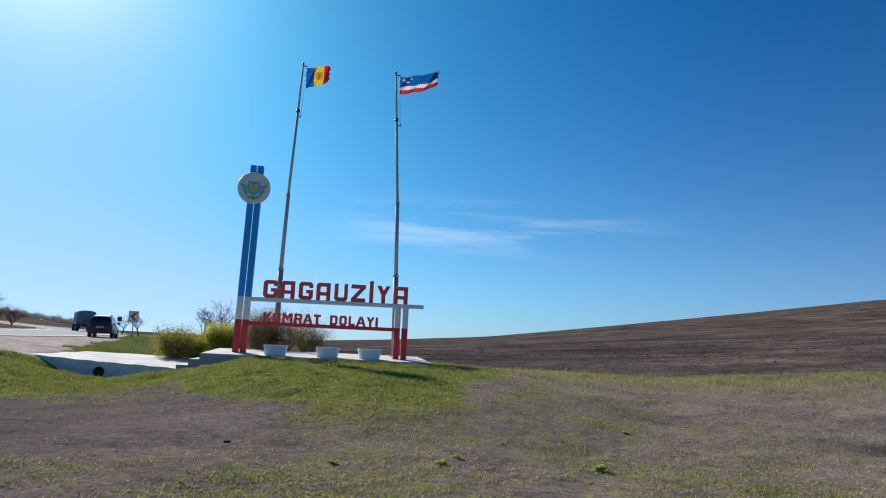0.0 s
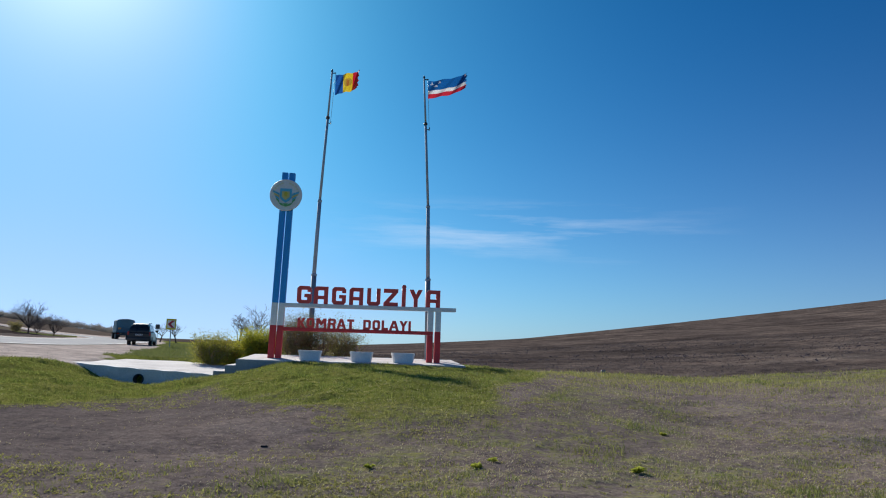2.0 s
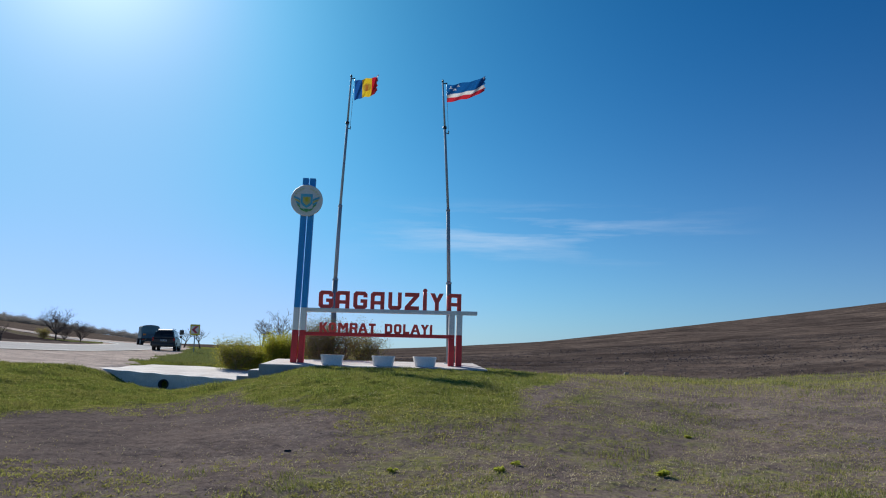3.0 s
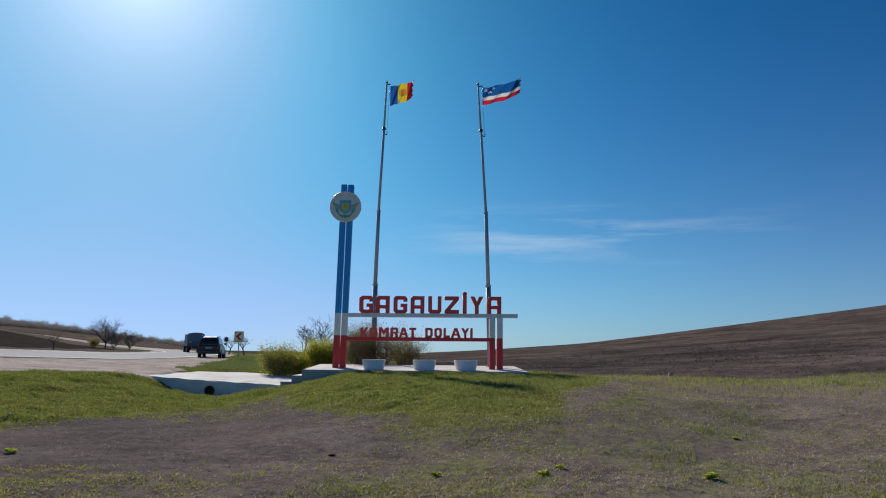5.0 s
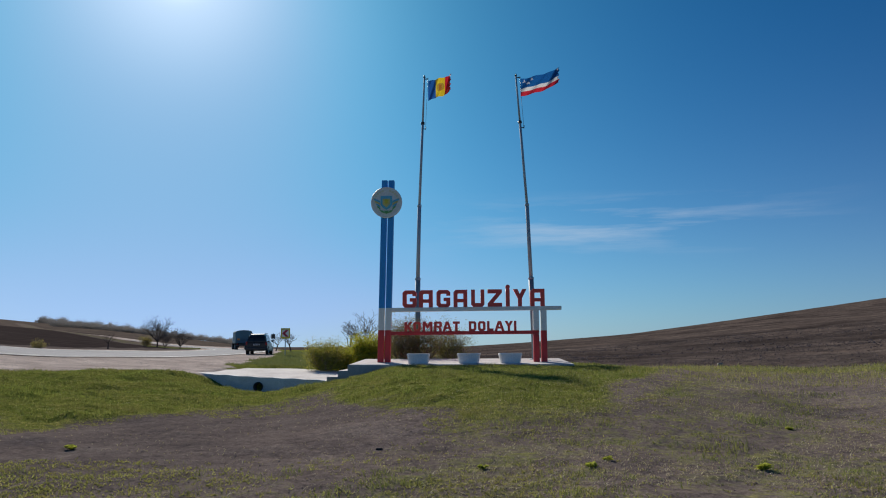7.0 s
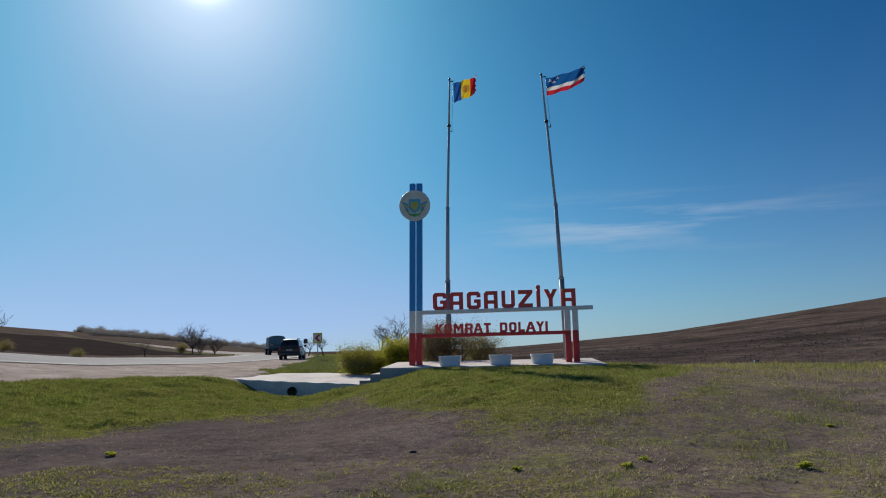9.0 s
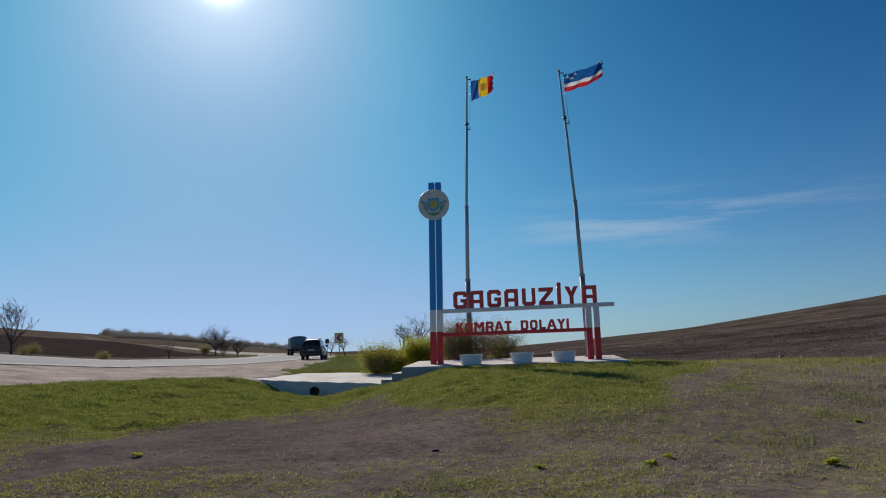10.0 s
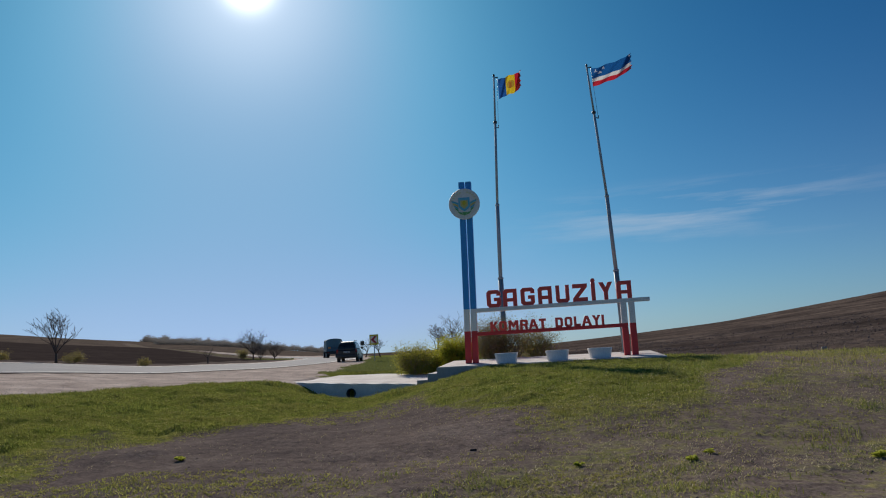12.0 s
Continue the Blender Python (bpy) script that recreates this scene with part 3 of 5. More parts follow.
# ------------------------------------------------------------------ ground
def full_land(x, y):
    """The height of the ground with clods, ruts and furrows."""
    x, y = np.atleast_1d(np.asarray(x, float)), np.atleast_1d(np.asarray(y, float))
    z = land(x, y)
    g, f, gr = cover(x, y)
    r = np.hypot(x, y)
    d, side = to_road(x, y)
    calm = 1 - step01(7.0, 4.5, d)
    rough = value_noise(x, y, 1.7, 1) * 0.05 + value_noise(x, y, 0.55, 2) * 0.022 + value_noise(x, y, 0.23, 3) * 0.010
    furrow = value_noise(x * 0.05 + y * 0.01, y + x * .12, 1.1, 4) * 0.07 + value_noise(x * 0.02, y + x * .12, 3.5, 7) * 0.10 + value_noise(x, y, 0.5, 5) * 0.03
    big = value_noise(x, y, 9.0, 6) * 0.06 * step01(60, 30, r)
    tussock = step01(.5, .9, g) * (1 - gr) * (value_noise(x, y, .62, 8) * .055 + value_noise(x, y, .27, 9) * .04) * step01(60, 30, r)
    rough = rough + tussock
    near_slab = step01(33.5, 31.5, y) * step01(26.0, 27.5, y) * step01(-12.5, -11.0, x) * step01(5.5, 4.5, x)
    z = z + calm * (1 - 0.75 * near_slab) * ((1 - f) * (1 - 0.5 * gr) * rough + f * furrow * step01(900, 200, r) + big)
    return z - 0.10 * step01(ROAD_HALF - 0.2, ROAD_HALF - 0.9, d)


def build_ground():
    az = np.concatenate([np.arange(-180, -48, 4.0), np.arange(-48, 48, 0.2), np.arange(48, 180, 4.0)])
    rr = np.concatenate([np.linspace(0.6, 6, 8), np.geomspace(6.6, 26.9, 130), np.linspace(27.0, 34, 60), np.geomspace(34.3, 4400, 190)])
    A, R = np.meshgrid(np.radians(az), rr, indexing="ij")
    x, y = (-np.sin(A) * R).ravel(), (np.cos(A) * R).ravel()
    z = full_land(x, y)
    g, f, gr = cover(x, y)
    na, nr = len(az), len(rr)
    i, j = np.meshgrid(np.arange(na), np.arange(nr - 1), indexing="ij")
    k = (i + 1) % na
    quads = np.stack([i * nr + j, i * nr + j + 1, k * nr + j + 1, k * nr + j], -1).reshape(-1, 4)[:, ::-1]
    verts = np.vstack([np.stack([x, y, z], -1), [[0, 0, 0]]])
    me = bpy.data.meshes.new("ground")
    tri = np.array([(a * nr, ((a + 1) % na) * nr, len(verts) - 1) for a in range(na)])[:, ::-1]
    me.from_pydata(verts.tolist(), [], quads.tolist() + tri.tolist())
    at = me.attributes.new("cover", "FLOAT_COLOR", "POINT")
    col = np.ones((len(verts), 4), np.float32)
    col[:-1, 0], col[:-1, 1], col[:-1, 2] = g, f, gr
    rr_, aa_ = np.hypot(x, y), np.degrees(np.arctan2(-x, y))
    far_ = rr_ - 5.0 * (aa_ - 31)
    lane_ = far_lane(x, y)
    col[:-1, 3] = 0.55 * step01(266, 276, far_) * step01(16, 19, aa_)      # the stubble field on the far slope
    dd_, side_ = to_road(x, y)
    darker = np.zeros(len(verts), np.float32)      # darker ploughed earth over the road
    darker[:-1] = step01(276, 266, far_) * (side_ < 0) * step01(10, 14, aa_) * step01(4, 0, lane_)
    darker[:-1] += 0.75 * step01(2.0, -4.5, x + 1.2 * value_noise(x, y, 2.4, 92)) * step01(26, 22, rr_)      # the trodden hollow stays damp
    col[-1] = (0.37, 0.0, 0.0, 0.0)
    at.data.foreach_set("color", col.ravel())
    me.attributes.new("dark_soil", "FLOAT", "POINT").data.foreach_set("value", darker)
    me.shade_smooth()
    me.update()
    ob = part("ground", me, EARTH)
    tagged(ob, "brown trodden soil with patchy spring turf and ploughed fields", "ground", kind="structure")


build_ground()


def ground_at(x, y):
    return float(full_land(x, y)[0])


def strip_mesh(name, line, half_in, half_out, lift, cells=6):
    """A strip along the road between two offsets from its middle, lying on the land."""
    vs, fs = [], []
    n = len(line)
    offs = np.linspace(half_in, half_out, cells + 1)
    xs, ys = [], []
    for i, p in enumerate(line):
        d = (line[min(i + 1, n - 1)] - line[max(i - 1, 0)]).normalized()
        for o in offs:
            xs.append(p.x + d.y * o)
            ys.append(p.y - d.x * o)
    zs = land(xs, ys) + lift
    vs = list(zip(xs, ys, zs))
    for i in range(n - 1):
        for k in range(cells):
            a = i * (cells + 1) + k
            fs.append((a, a + 1, a + cells + 2, a + cells + 1))
    me = mesh_of(name, vs, fs, True)
    bm = bmesh.new(); bm.from_mesh(me)
    bmesh.ops.recalc_face_normals(bm, faces=bm.faces)
    bm.to_mesh(me); bm.free()
    return me


road = tagged(part("road", strip_mesh("road", ROAD, -ROAD_HALF, ROAD_HALF, 0.03), ASPHALT), "sun-bleached grey asphalt country road in a bend", "road", kind="structure")
part("edge_line", strip_mesh("edge_line", ROAD, 3.45, 3.60, 0.037, 1), LINE, road, "worn white edge line")
part("edge_line", strip_mesh("edge_line", ROAD, -3.60, -3.45, 0.037, 1), LINE, road, "worn white edge line")

# ------------------------------------------------------------------ slab, steps, culvert
SLAB_Z = EYE.z - 0.63          # top of the slab under the posts


def slab_top(y):
    return SLAB_Z + (y - 30.0) * 0.03


def build_slab():
    bm = bmesh.new()
    out = [(WALL_Y, slab_top(WALL_Y)), (32.9, slab_top(32.9)), (32.9, -0.3), (WALL_Y, -0.3)]
    a = [bm.verts.new((-4.6, y, z)) for y, z in out]
    b = [bm.verts.new((4.0, y, z)) for y, z in out]
    bm.faces.new(a); bm.faces.new(b[::-1])
    for i in range(4):
        j = (i + 1) % 4
        bm.faces.new((a[i], b[i], b[j], a[j]))
    bmesh.ops.bevel(bm, geom=list(bm.edges), offset=0.02, segments=2, affect="EDGES")
    return from_bm("platform", bm)


base = thing("monument_base", "weathered concrete platform with low painted steps", "platform")
base["kind"] = "structure"
part("platform", build_slab(), CONCRETE, base, "pale weathered concrete platform")
# painted front skin beside the steps
part("front_face", prism("front_face", [(-4.62, slab_top(WALL_Y) - 0.01), (-4.62, -0.2), (4.02, -0.2), (4.02, slab_top(WALL_Y) - 0.06), (-3.0, slab_top(WALL_Y) - 0.06)], WALL_Y - 0.03, WALL_Y - 0.003, 0.004), STEPPAINT, base, "grey-blue painted front face")
for x0, x1, z in ((-5.42, -5.0, EYE.z - 1.15), (-5.0, -4.603, EYE.z - 0.92)):
    part("step", box_mesh("step", x0, x1 - 0.003, WALL_Y - 0.03, 32.0, -0.4, z, 0.015), STEPPAINT, base, "grey-blue painted concrete step")
    part("tread", box_mesh("tread", x0 + 0.005, x1 - 0.008, WALL_Y - 0.01, 31.98, z + 0.001, z + 0.012, 0.004), CONCRETE, base, "worn pale concrete tread")


def build_culvert():
    """The culvert's head wall, with a round hole through it, and the deck behind."""
    top = lambda x: EYE.z + np.interp(x, [-11.6, -10.2, -8.1, -6.6, -5.42], [-0.92, -0.99, -1.13, -1.20, -1.27])
    wall = thing("culvert", "whitewashed concrete culvert head wall with a dark drain pipe", "culvert")
    wall["kind"] = "structure"
    xs = np.linspace(-10.9, -5.42, 30)
    cx, cz, cr = -8.02, EYE.z - 1.50, 0.19
    bm = bmesh.new()
    rows = []
    for y in (WALL_Y - 0.12, WALL_Y + 0.14):
        up = [bm.verts.new((x, y, top(x) + 0.012 * math.sin(7.3 * x))) for x in xs]
        rows.append(up)
    ring = []
    for y in (WALL_Y - 0.12, WALL_Y + 0.14):
        ring.append([bm.verts.new((cx + cr * math.cos(a), y, cz + cr * math.sin(a))) for a in np.linspace(0, 2 * math.pi, 25)[:-1]])
    low = [[bm.verts.new((x, y, top(x) - 1.1)) for x in xs] for y in (WALL_Y - 0.12, WALL_Y + 0.14)]
    # front and back are filled round the hole
    for s in (0, 1):
        loop = rows[s] + low[s][::-1]
        es = [bm.edges.new((loop[i], loop[(i + 1) % len(loop)])) for i in range(len(loop))]
        es += [bm.edges.new((ring[s][i], ring[s][(i + 1) % 24])) for i in range(24)]
        bmesh.ops.triangle_fill(bm, edges=es, use_beauty=True)
    for i in range(len(xs) - 1):
        bm.faces.new((rows[0][i], rows[0][i + 1], rows[1][i + 1], rows[1][i]))
    for i in range(24):
        j = (i + 1) % 24
        bm.faces.new((ring[0][i], ring[1][i], ring[1][j], ring[0][j]))
    for k in (0, -1):
        bm.faces.new((rows[0][k], rows[1][k], low[1][k], low[0][k]))
    part("head_wall", from_bm("head_wall", bm), LIMEWASH, wall)
    vs, fs = [], []
    prof = [(0.187, -0.16), (0.187, 2.4), (0.145, 2.4), (0.145, -0.16)]
    n = 24
    for r, h in prof:
        vs += [(cx + r * math.cos(2 * math.pi * k / n), WALL_Y + h, cz + r * math.sin(2 * math.pi * k / n)) for k in range(n)]
    for i in range(4):
        for k in range(n):
            j = (k + 1) % n
            fs.append((i * n + k, i * n + j, ((i + 1) % 4) * n + j, ((i + 1) % 4) * n + k))
    part("pipe", mesh_of("pipe", vs, fs, True), DARKSTEEL, wall, "dark drain pipe")
    part("pipe_end", lathe("pipe_end", [(0.19, WALL_Y + 2.38), (0.19, WALL_Y + 2.42)], 20, "y"), DARKSTEEL, wall, at=pose(cx, 0, cz))
    # deck: pale concrete behind the wall, narrowing into the gravel
    nx, ny = 26, 16
    vs, fs = [], []
    for s in range(2):
        for i in range(nx):
            for j in range(ny):
                v = j / (ny - 1)
                u = i / (nx - 1)
                y = WALL_Y + 0.15 + v * (8.0 - 2.6 * u)
                x0 = -10.9 + v * 0.3 + 0.25 * math.sin(6 * v)
                x = x0 + (-5.45 - x0) * u
                zb = deck_z(x, y) + 0.012 * math.sin(3 * x + 2 * y)
                vs.append((x, y, float(zb) - 0.22 * s))
    for s in range(2):
        for i in range(nx - 1):
            for j in range(ny - 1):
                a = s * nx * ny + i * ny + j
                fs.append((a, a + ny, a + ny + 1, a + 1) if s == 0 else (a, a + 1, a + ny + 1, a + ny))
    rim = [i * ny for i in range(nx)] + [(nx - 1) * ny + j for j in range(1, ny)] + [i * ny + ny - 1 for i in range(nx - 2, -1, -1)] + [j for j in range(ny - 2, 0, -1)]
    for i in range(len(rim)):
        a, b = rim[i], rim[(i + 1) % len(rim)]
        fs.append((a, b, b + nx * ny, a + nx * ny)[::-1])
    part("deck", mesh_of("deck", vs, fs), CONCRETE, wall, "dusty pale concrete deck")


build_culvert()


# ------------------------------------------------------------------ letters
BLOCK = {
    "G": [[(.8, 6), (4.2, 6), (5, 5.2), (5, 4.1), (3.6, 4.1), (3.6, 4.8), (1.7, 4.8), (1.4, 4.5), (1.4, 1.5), (1.7, 1.2), (3.6, 1.2), (3.6, 2.2), (2.6, 2.2), (2.6, 3.3), (5, 3.3), (5, .8), (4.2, 0), (.8, 0), (0, .8), (0, 5.2)]],
    "A": [[(0, 0), (0, 5.2), (.8, 6), (5, 6), (5, 0), (3.6, 0), (3.6, 1.7), (1.4, 1.7), (1.4, 0)], [(1.4, 2.8), (3.6, 2.8), (3.6, 4.8), (1.7, 4.8), (1.4, 4.5)]],
    "U": [[(0, 6), (1.4, 6), (1.4, 1.3), (3.6, 1.3), (3.6, 6), (5, 6), (5, .8), (4.2, 0), (.8, 0), (0, .8)]],
    "Z": [[(0, 6), (5, 6), (5, 4.9), (1.9, 1.3), (5, 1.3), (5, 0), (0, 0), (0, 1.1), (3.1, 4.7), (0, 4.7)]],
    "i": [[(0, 0), (5, 0), (5, 6.2), (0, 6.2)]],
    "Y": [[(0, 6), (1.6, 6), (2.5, 4.2), (3.4, 6), (5, 6), (3.2, 2.7), (3.2, 0), (1.8, 0), (1.8, 2.7)]]}
SLIM = {
    "K": [[(0, 6), (1.7, 6), (1.7, 3.7), (3.3, 6), (5, 6), (2.9, 3.2), (5, 0), (3.3, 0), (1.7, 2.5), (1.7, 0), (0, 0)]],
    "O": [[(1, 6), (4, 6), (5, 5), (5, 1), (4, 0), (1, 0), (0, 1), (0, 5)], [(1.9, 1.3), (3.1, 1.3), (3.4, 1.6), (3.4, 4.4), (3.1, 4.7), (1.9, 4.7), (1.6, 4.4), (1.6, 1.6)]],
    "M": [[(0, 6), (1.5, 6), (2.5, 4), (3.5, 6), (5, 6), (5, 0), (3.8, 0), (3.8, 3.6), (2.5, 1.4), (1.2, 3.6), (1.2, 0), (0, 0)]],
    "R": [[(0, 6), (4.2, 6), (5, 5.2), (5, 3.2), (4.3, 2.5), (5, 0), (3.4, 0), (2.7, 2.3), (1.6, 2.3), (1.6, 0), (0, 0)], [(1.6, 3.5), (3.4, 3.5), (3.4, 4.8), (1.6, 4.8)]],
    "A": [[(0, 0), (1.7, 6), (3.3, 6), (5, 0), (3.7, 0), (3.3, 1.4), (1.7, 1.4), (1.3, 0)], [(2.0, 2.5), (3.0, 2.5), (2.5, 4.4)]],
    "T": [[(0, 6), (5, 6), (5, 4.6), (3.4, 4.6), (3.4, 0), (1.6, 0), (1.6, 4.6), (0, 4.6)]],
    "D": [[(0, 6), (4, 6), (5, 5), (5, 1), (4, 0), (0, 0)], [(1.6, 1.3), (3.2, 1.3), (3.4, 1.5), (3.4, 4.5), (3.2, 4.7), (1.6, 4.7)]],
    "L": [[(0, 6), (1.8, 6), (1.8, 1.4), (5, 1.4), (5, 0), (0, 0)]],
    "Y": BLOCK["Y"],
    "I": [[(0, 0), (5, 0), (5, 6), (0, 6)]]}


def letter_mesh(outlines, width, height, depth, dot=False):
    """A letter cut from its outline and holes, with slightly broken edges."""
    cu = bpy.data.curves.new("letter", "CURVE")
    cu.dimensions, cu.fill_mode, cu.extrude, cu.bevel_depth, cu.bevel_resolution = "2D", "BOTH", depth / 2 - 0.004, 0.004, 0
    loops = [[(x * width / 5, z * height / 6) for x, z in o] for o in outlines]
    if dot:
        loops.append([(width / 2 + 0.085 * math.cos(a), height * 6.2 / 6 + 0.079 + 0.085 * math.sin(a)) for a in np.linspace(0, 2 * math.pi, 21)[:-1]])
    for o in loops:
        sp = cu.splines.new("POLY")
        sp.points.add(len(o) - 1)
        for p, (x, z) in zip(sp.points, o):
            p.co = (x, z, 0, 1)
        sp.use_cyclic_u = True
    tmp = bpy.data.objects.new("letter_curve", cu)
    scene.collection.objects.link(tmp)
    me = bpy.data.meshes.new_from_object(tmp.evaluated_get(bpy.context.evaluated_depsgraph_get()))
    bpy.data.objects.remove(tmp)
    bpy.data.curves.remove(cu)
    me.name = "letter"
    me.materials.clear()
    me.transform(Matrix.Rotation(radians(90), 4, "X"))
    return me


# ------------------------------------------------------------------ the monument
SY = 30.0
EZ = EYE.z


def build_monument():
    m = thing("entrance_monument", "red, white and blue painted steel entrance monument on the concrete platform", "monument")
    foot = SLAB_Z - 0.004
    lean = 0.018                                   # the tall pylon leans a little
    for x in (-3.68, -3.40):
        for name, z0, z1, mat in (("pylon_foot", foot, EZ + 0.66, RED), ("pylon_middle", EZ + 0.66, EZ + 1.56, WHITE), ("pylon_shaft", EZ + 1.56, EZ + 6.87, BLUE)):
            sx = lean * (z0 - foot)
            tx = lean * (z1 - z0)
            dy = 0.0 if x < -3.5 else 0.02
            part(name, box_mesh(name, x + sx, x + sx + 0.235, SY - 0.15 + dy, SY + 0.15 + dy, z0, z1 - 0.002, 0.012, tx), mat, m)
    for x in (2.62, 2.93):
        for name, z0, z1, mat in (("post_foot", foot, EZ + (0.475 if x < 2.8 else 0.62), RED), ("post", EZ + (0.625 if x < 2.8 else 0.62), EZ + 1.44, WHITE)):
            part(name, box_mesh(name, x, x + 0.235, SY - 0.12, SY + 0.12, z0, z1 - 0.002, 0.012), mat, m)
    part("top_rail", prism("top_rail", [(-3.165, EZ + 1.40), (-3.165, EZ + 1.56), (3.77, EZ + 1.60), (3.77, EZ + 1.445)], SY - 0.14, SY + 0.14, 0.01), WHITE, m, "white top rail")
    part("lower_rail", prism("lower_rail", [(-3.165, EZ + 0.455), (-3.165, EZ + 0.60), (2.86, EZ + 0.62), (2.86, EZ + 0.478)], SY - 0.10, SY + 0.10, 0.008), RED, m, "red lower rail")
    top = lambda x: EZ + 1.56 + (x + 3.165) * 0.0058
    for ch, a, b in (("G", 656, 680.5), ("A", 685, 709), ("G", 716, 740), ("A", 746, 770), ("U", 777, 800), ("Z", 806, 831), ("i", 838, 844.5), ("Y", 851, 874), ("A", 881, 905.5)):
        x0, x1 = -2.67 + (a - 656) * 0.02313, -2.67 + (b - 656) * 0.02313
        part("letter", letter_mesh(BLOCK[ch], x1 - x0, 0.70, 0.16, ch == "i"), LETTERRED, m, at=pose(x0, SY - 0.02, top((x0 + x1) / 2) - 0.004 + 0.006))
    low = lambda x: EZ + 0.60 + (x + 3.165) * 0.0033
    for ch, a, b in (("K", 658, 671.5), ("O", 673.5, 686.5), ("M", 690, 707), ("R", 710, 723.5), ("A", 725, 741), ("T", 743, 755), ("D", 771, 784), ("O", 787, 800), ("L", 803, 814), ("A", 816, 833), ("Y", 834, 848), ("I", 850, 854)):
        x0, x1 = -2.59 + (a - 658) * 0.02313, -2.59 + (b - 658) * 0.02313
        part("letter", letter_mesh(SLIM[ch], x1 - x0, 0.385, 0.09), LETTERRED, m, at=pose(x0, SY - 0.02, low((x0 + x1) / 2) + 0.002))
    # the emblem: a white disc with a shield, wings of stripes, ears of wheat and a ribbon
    cx, cz = -3.335, EZ + 5.91
    disc = part("emblem_disc", lathe("emblem_disc", [(0.60, 0.05), (0.645, 0.03), (0.65, -0.02), (0.635, -0.06), (0.60, -0.06), (0.59, -0.045)], 48, "y"), WHITE, m, "round white emblem plate", at=pose(cx, SY - 0.22, cz))

    def plate(name, outline, mat, lift=0.0):
        part(name, prism(name, [(1.18 * x, 1.18 * z) for x, z in outline], -0.075 - lift, -0.046, 0.0), mat, disc)
    plate("shield", [(-.20, .22), (.20, .22), (.20, -.10), (.12, -.20), (0, -.27), (-.12, -.20), (-.20, -.10)], EBLUE)
    plate("shield_field", [(-.13, .12), (.13, .12), (.13, -.07), (0, -.19), (-.13, -.07)], EGOLD, 0.008)
    plate("sun_badge", [(0.085 * math.cos(a) * (1 if i % 2 else .6), 0.02 + 0.11 * math.sin(a) * (1 if i % 2 else .6)) for i, a in enumerate(np.linspace(0, 2 * math.pi, 17)[:-1])], YELLOW, 0.016)
    for s in (-1, 1):
        for k, mat in enumerate((EBLUE, EGOLD, EBLUE, EGREEN)):
            z = .10 - .085 * k
            o = [(s * .215, z - .06), (s * (.32 - .02 * k), z - .005), (s * (.45 - .04 * k), z + .035), (s * (.43 - .04 * k), z - .03), (s * (.32 - .02 * k), z - .07), (s * .215, z - .125)]
            plate("ribbon", o, mat, 0.004)
        for k in range(5):
            a = radians(20 + 13 * k)
            x, z = s * .44 * math.cos(a), .44 * math.sin(a) - .02
            plate("wheat_ear", [(x + .05 * math.cos(t) * s, z + .028 * math.sin(t)) for t in np.linspace(0, 2 * math.pi, 9)[:-1]], EWHEAT)
        plate("leaf", [(s * .02, -.40), (s * .12, -.30), (s * .24, -.28), (s * .16, -.36)], EGREEN, 0.004)
    plate("leaf", [(-.09, -.30), (.09, -.30), (0, -.43)], EGREEN, 0.01)


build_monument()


def build_planter():
    """A tapered concrete flower tub with a thick rim, and soil inside."""
    t = thing("planter", "white-painted tapered concrete planter filled with soil on the platform", "planter", "planters in front of the monument")
    bm = bmesh.new()
    prof = [(0.37, 0.19, 0.0), (0.385, 0.205, 0.03), (0.435, 0.24, 0.30), (0.445, 0.25, 0.31), (0.45, 0.255, 0.37), (0.44, 0.245, 0.385), (0.395, 0.20, 0.38), (0.385, 0.19, 0.30)]
    rings = []
    for a, b, z in prof:
        c = 0.06
        rings.append([bm.verts.new(v) for v in ((-a + c, -b, z), (a - c, -b, z), (a, -b + c, z), (a, b - c, z), (a - c, b, z), (-a + c, b, z), (-a, b - c, z), (-a, -b + c, z))])
    for p, q in zip(rings[:-1], rings[1:]):
        for k in range(8):
            j = (k + 1) % 8
            bm.faces.new((p[k], p[j], q[j], q[k]))
    bm.faces.new(rings[0][::-1]); bm.faces.new(rings[-1])
    part("tub", from_bm("tub", bm), WHITE, t)
    part("soil", from_bm("soil", box(bmesh.new(), -0.37, 0.37, -0.175, 0.175, 0.302, 0.332, 0.012)), SOIL, t, "dark planter soil")
    return t


planter = build_planter()
PY = 28.95
planter.matrix_basis = pose(-1.96, PY, slab_top(PY) - 0.004, 0, 0, 2)
copy_thing(planter, pose(0.01, PY + 0.1, slab_top(PY + 0.1) - 0.004, 0, 0, -3))
copy_thing(planter, pose(1.63, PY + 0.2, slab_top(PY + 0.2) - 0.004, 0, 0, 4))


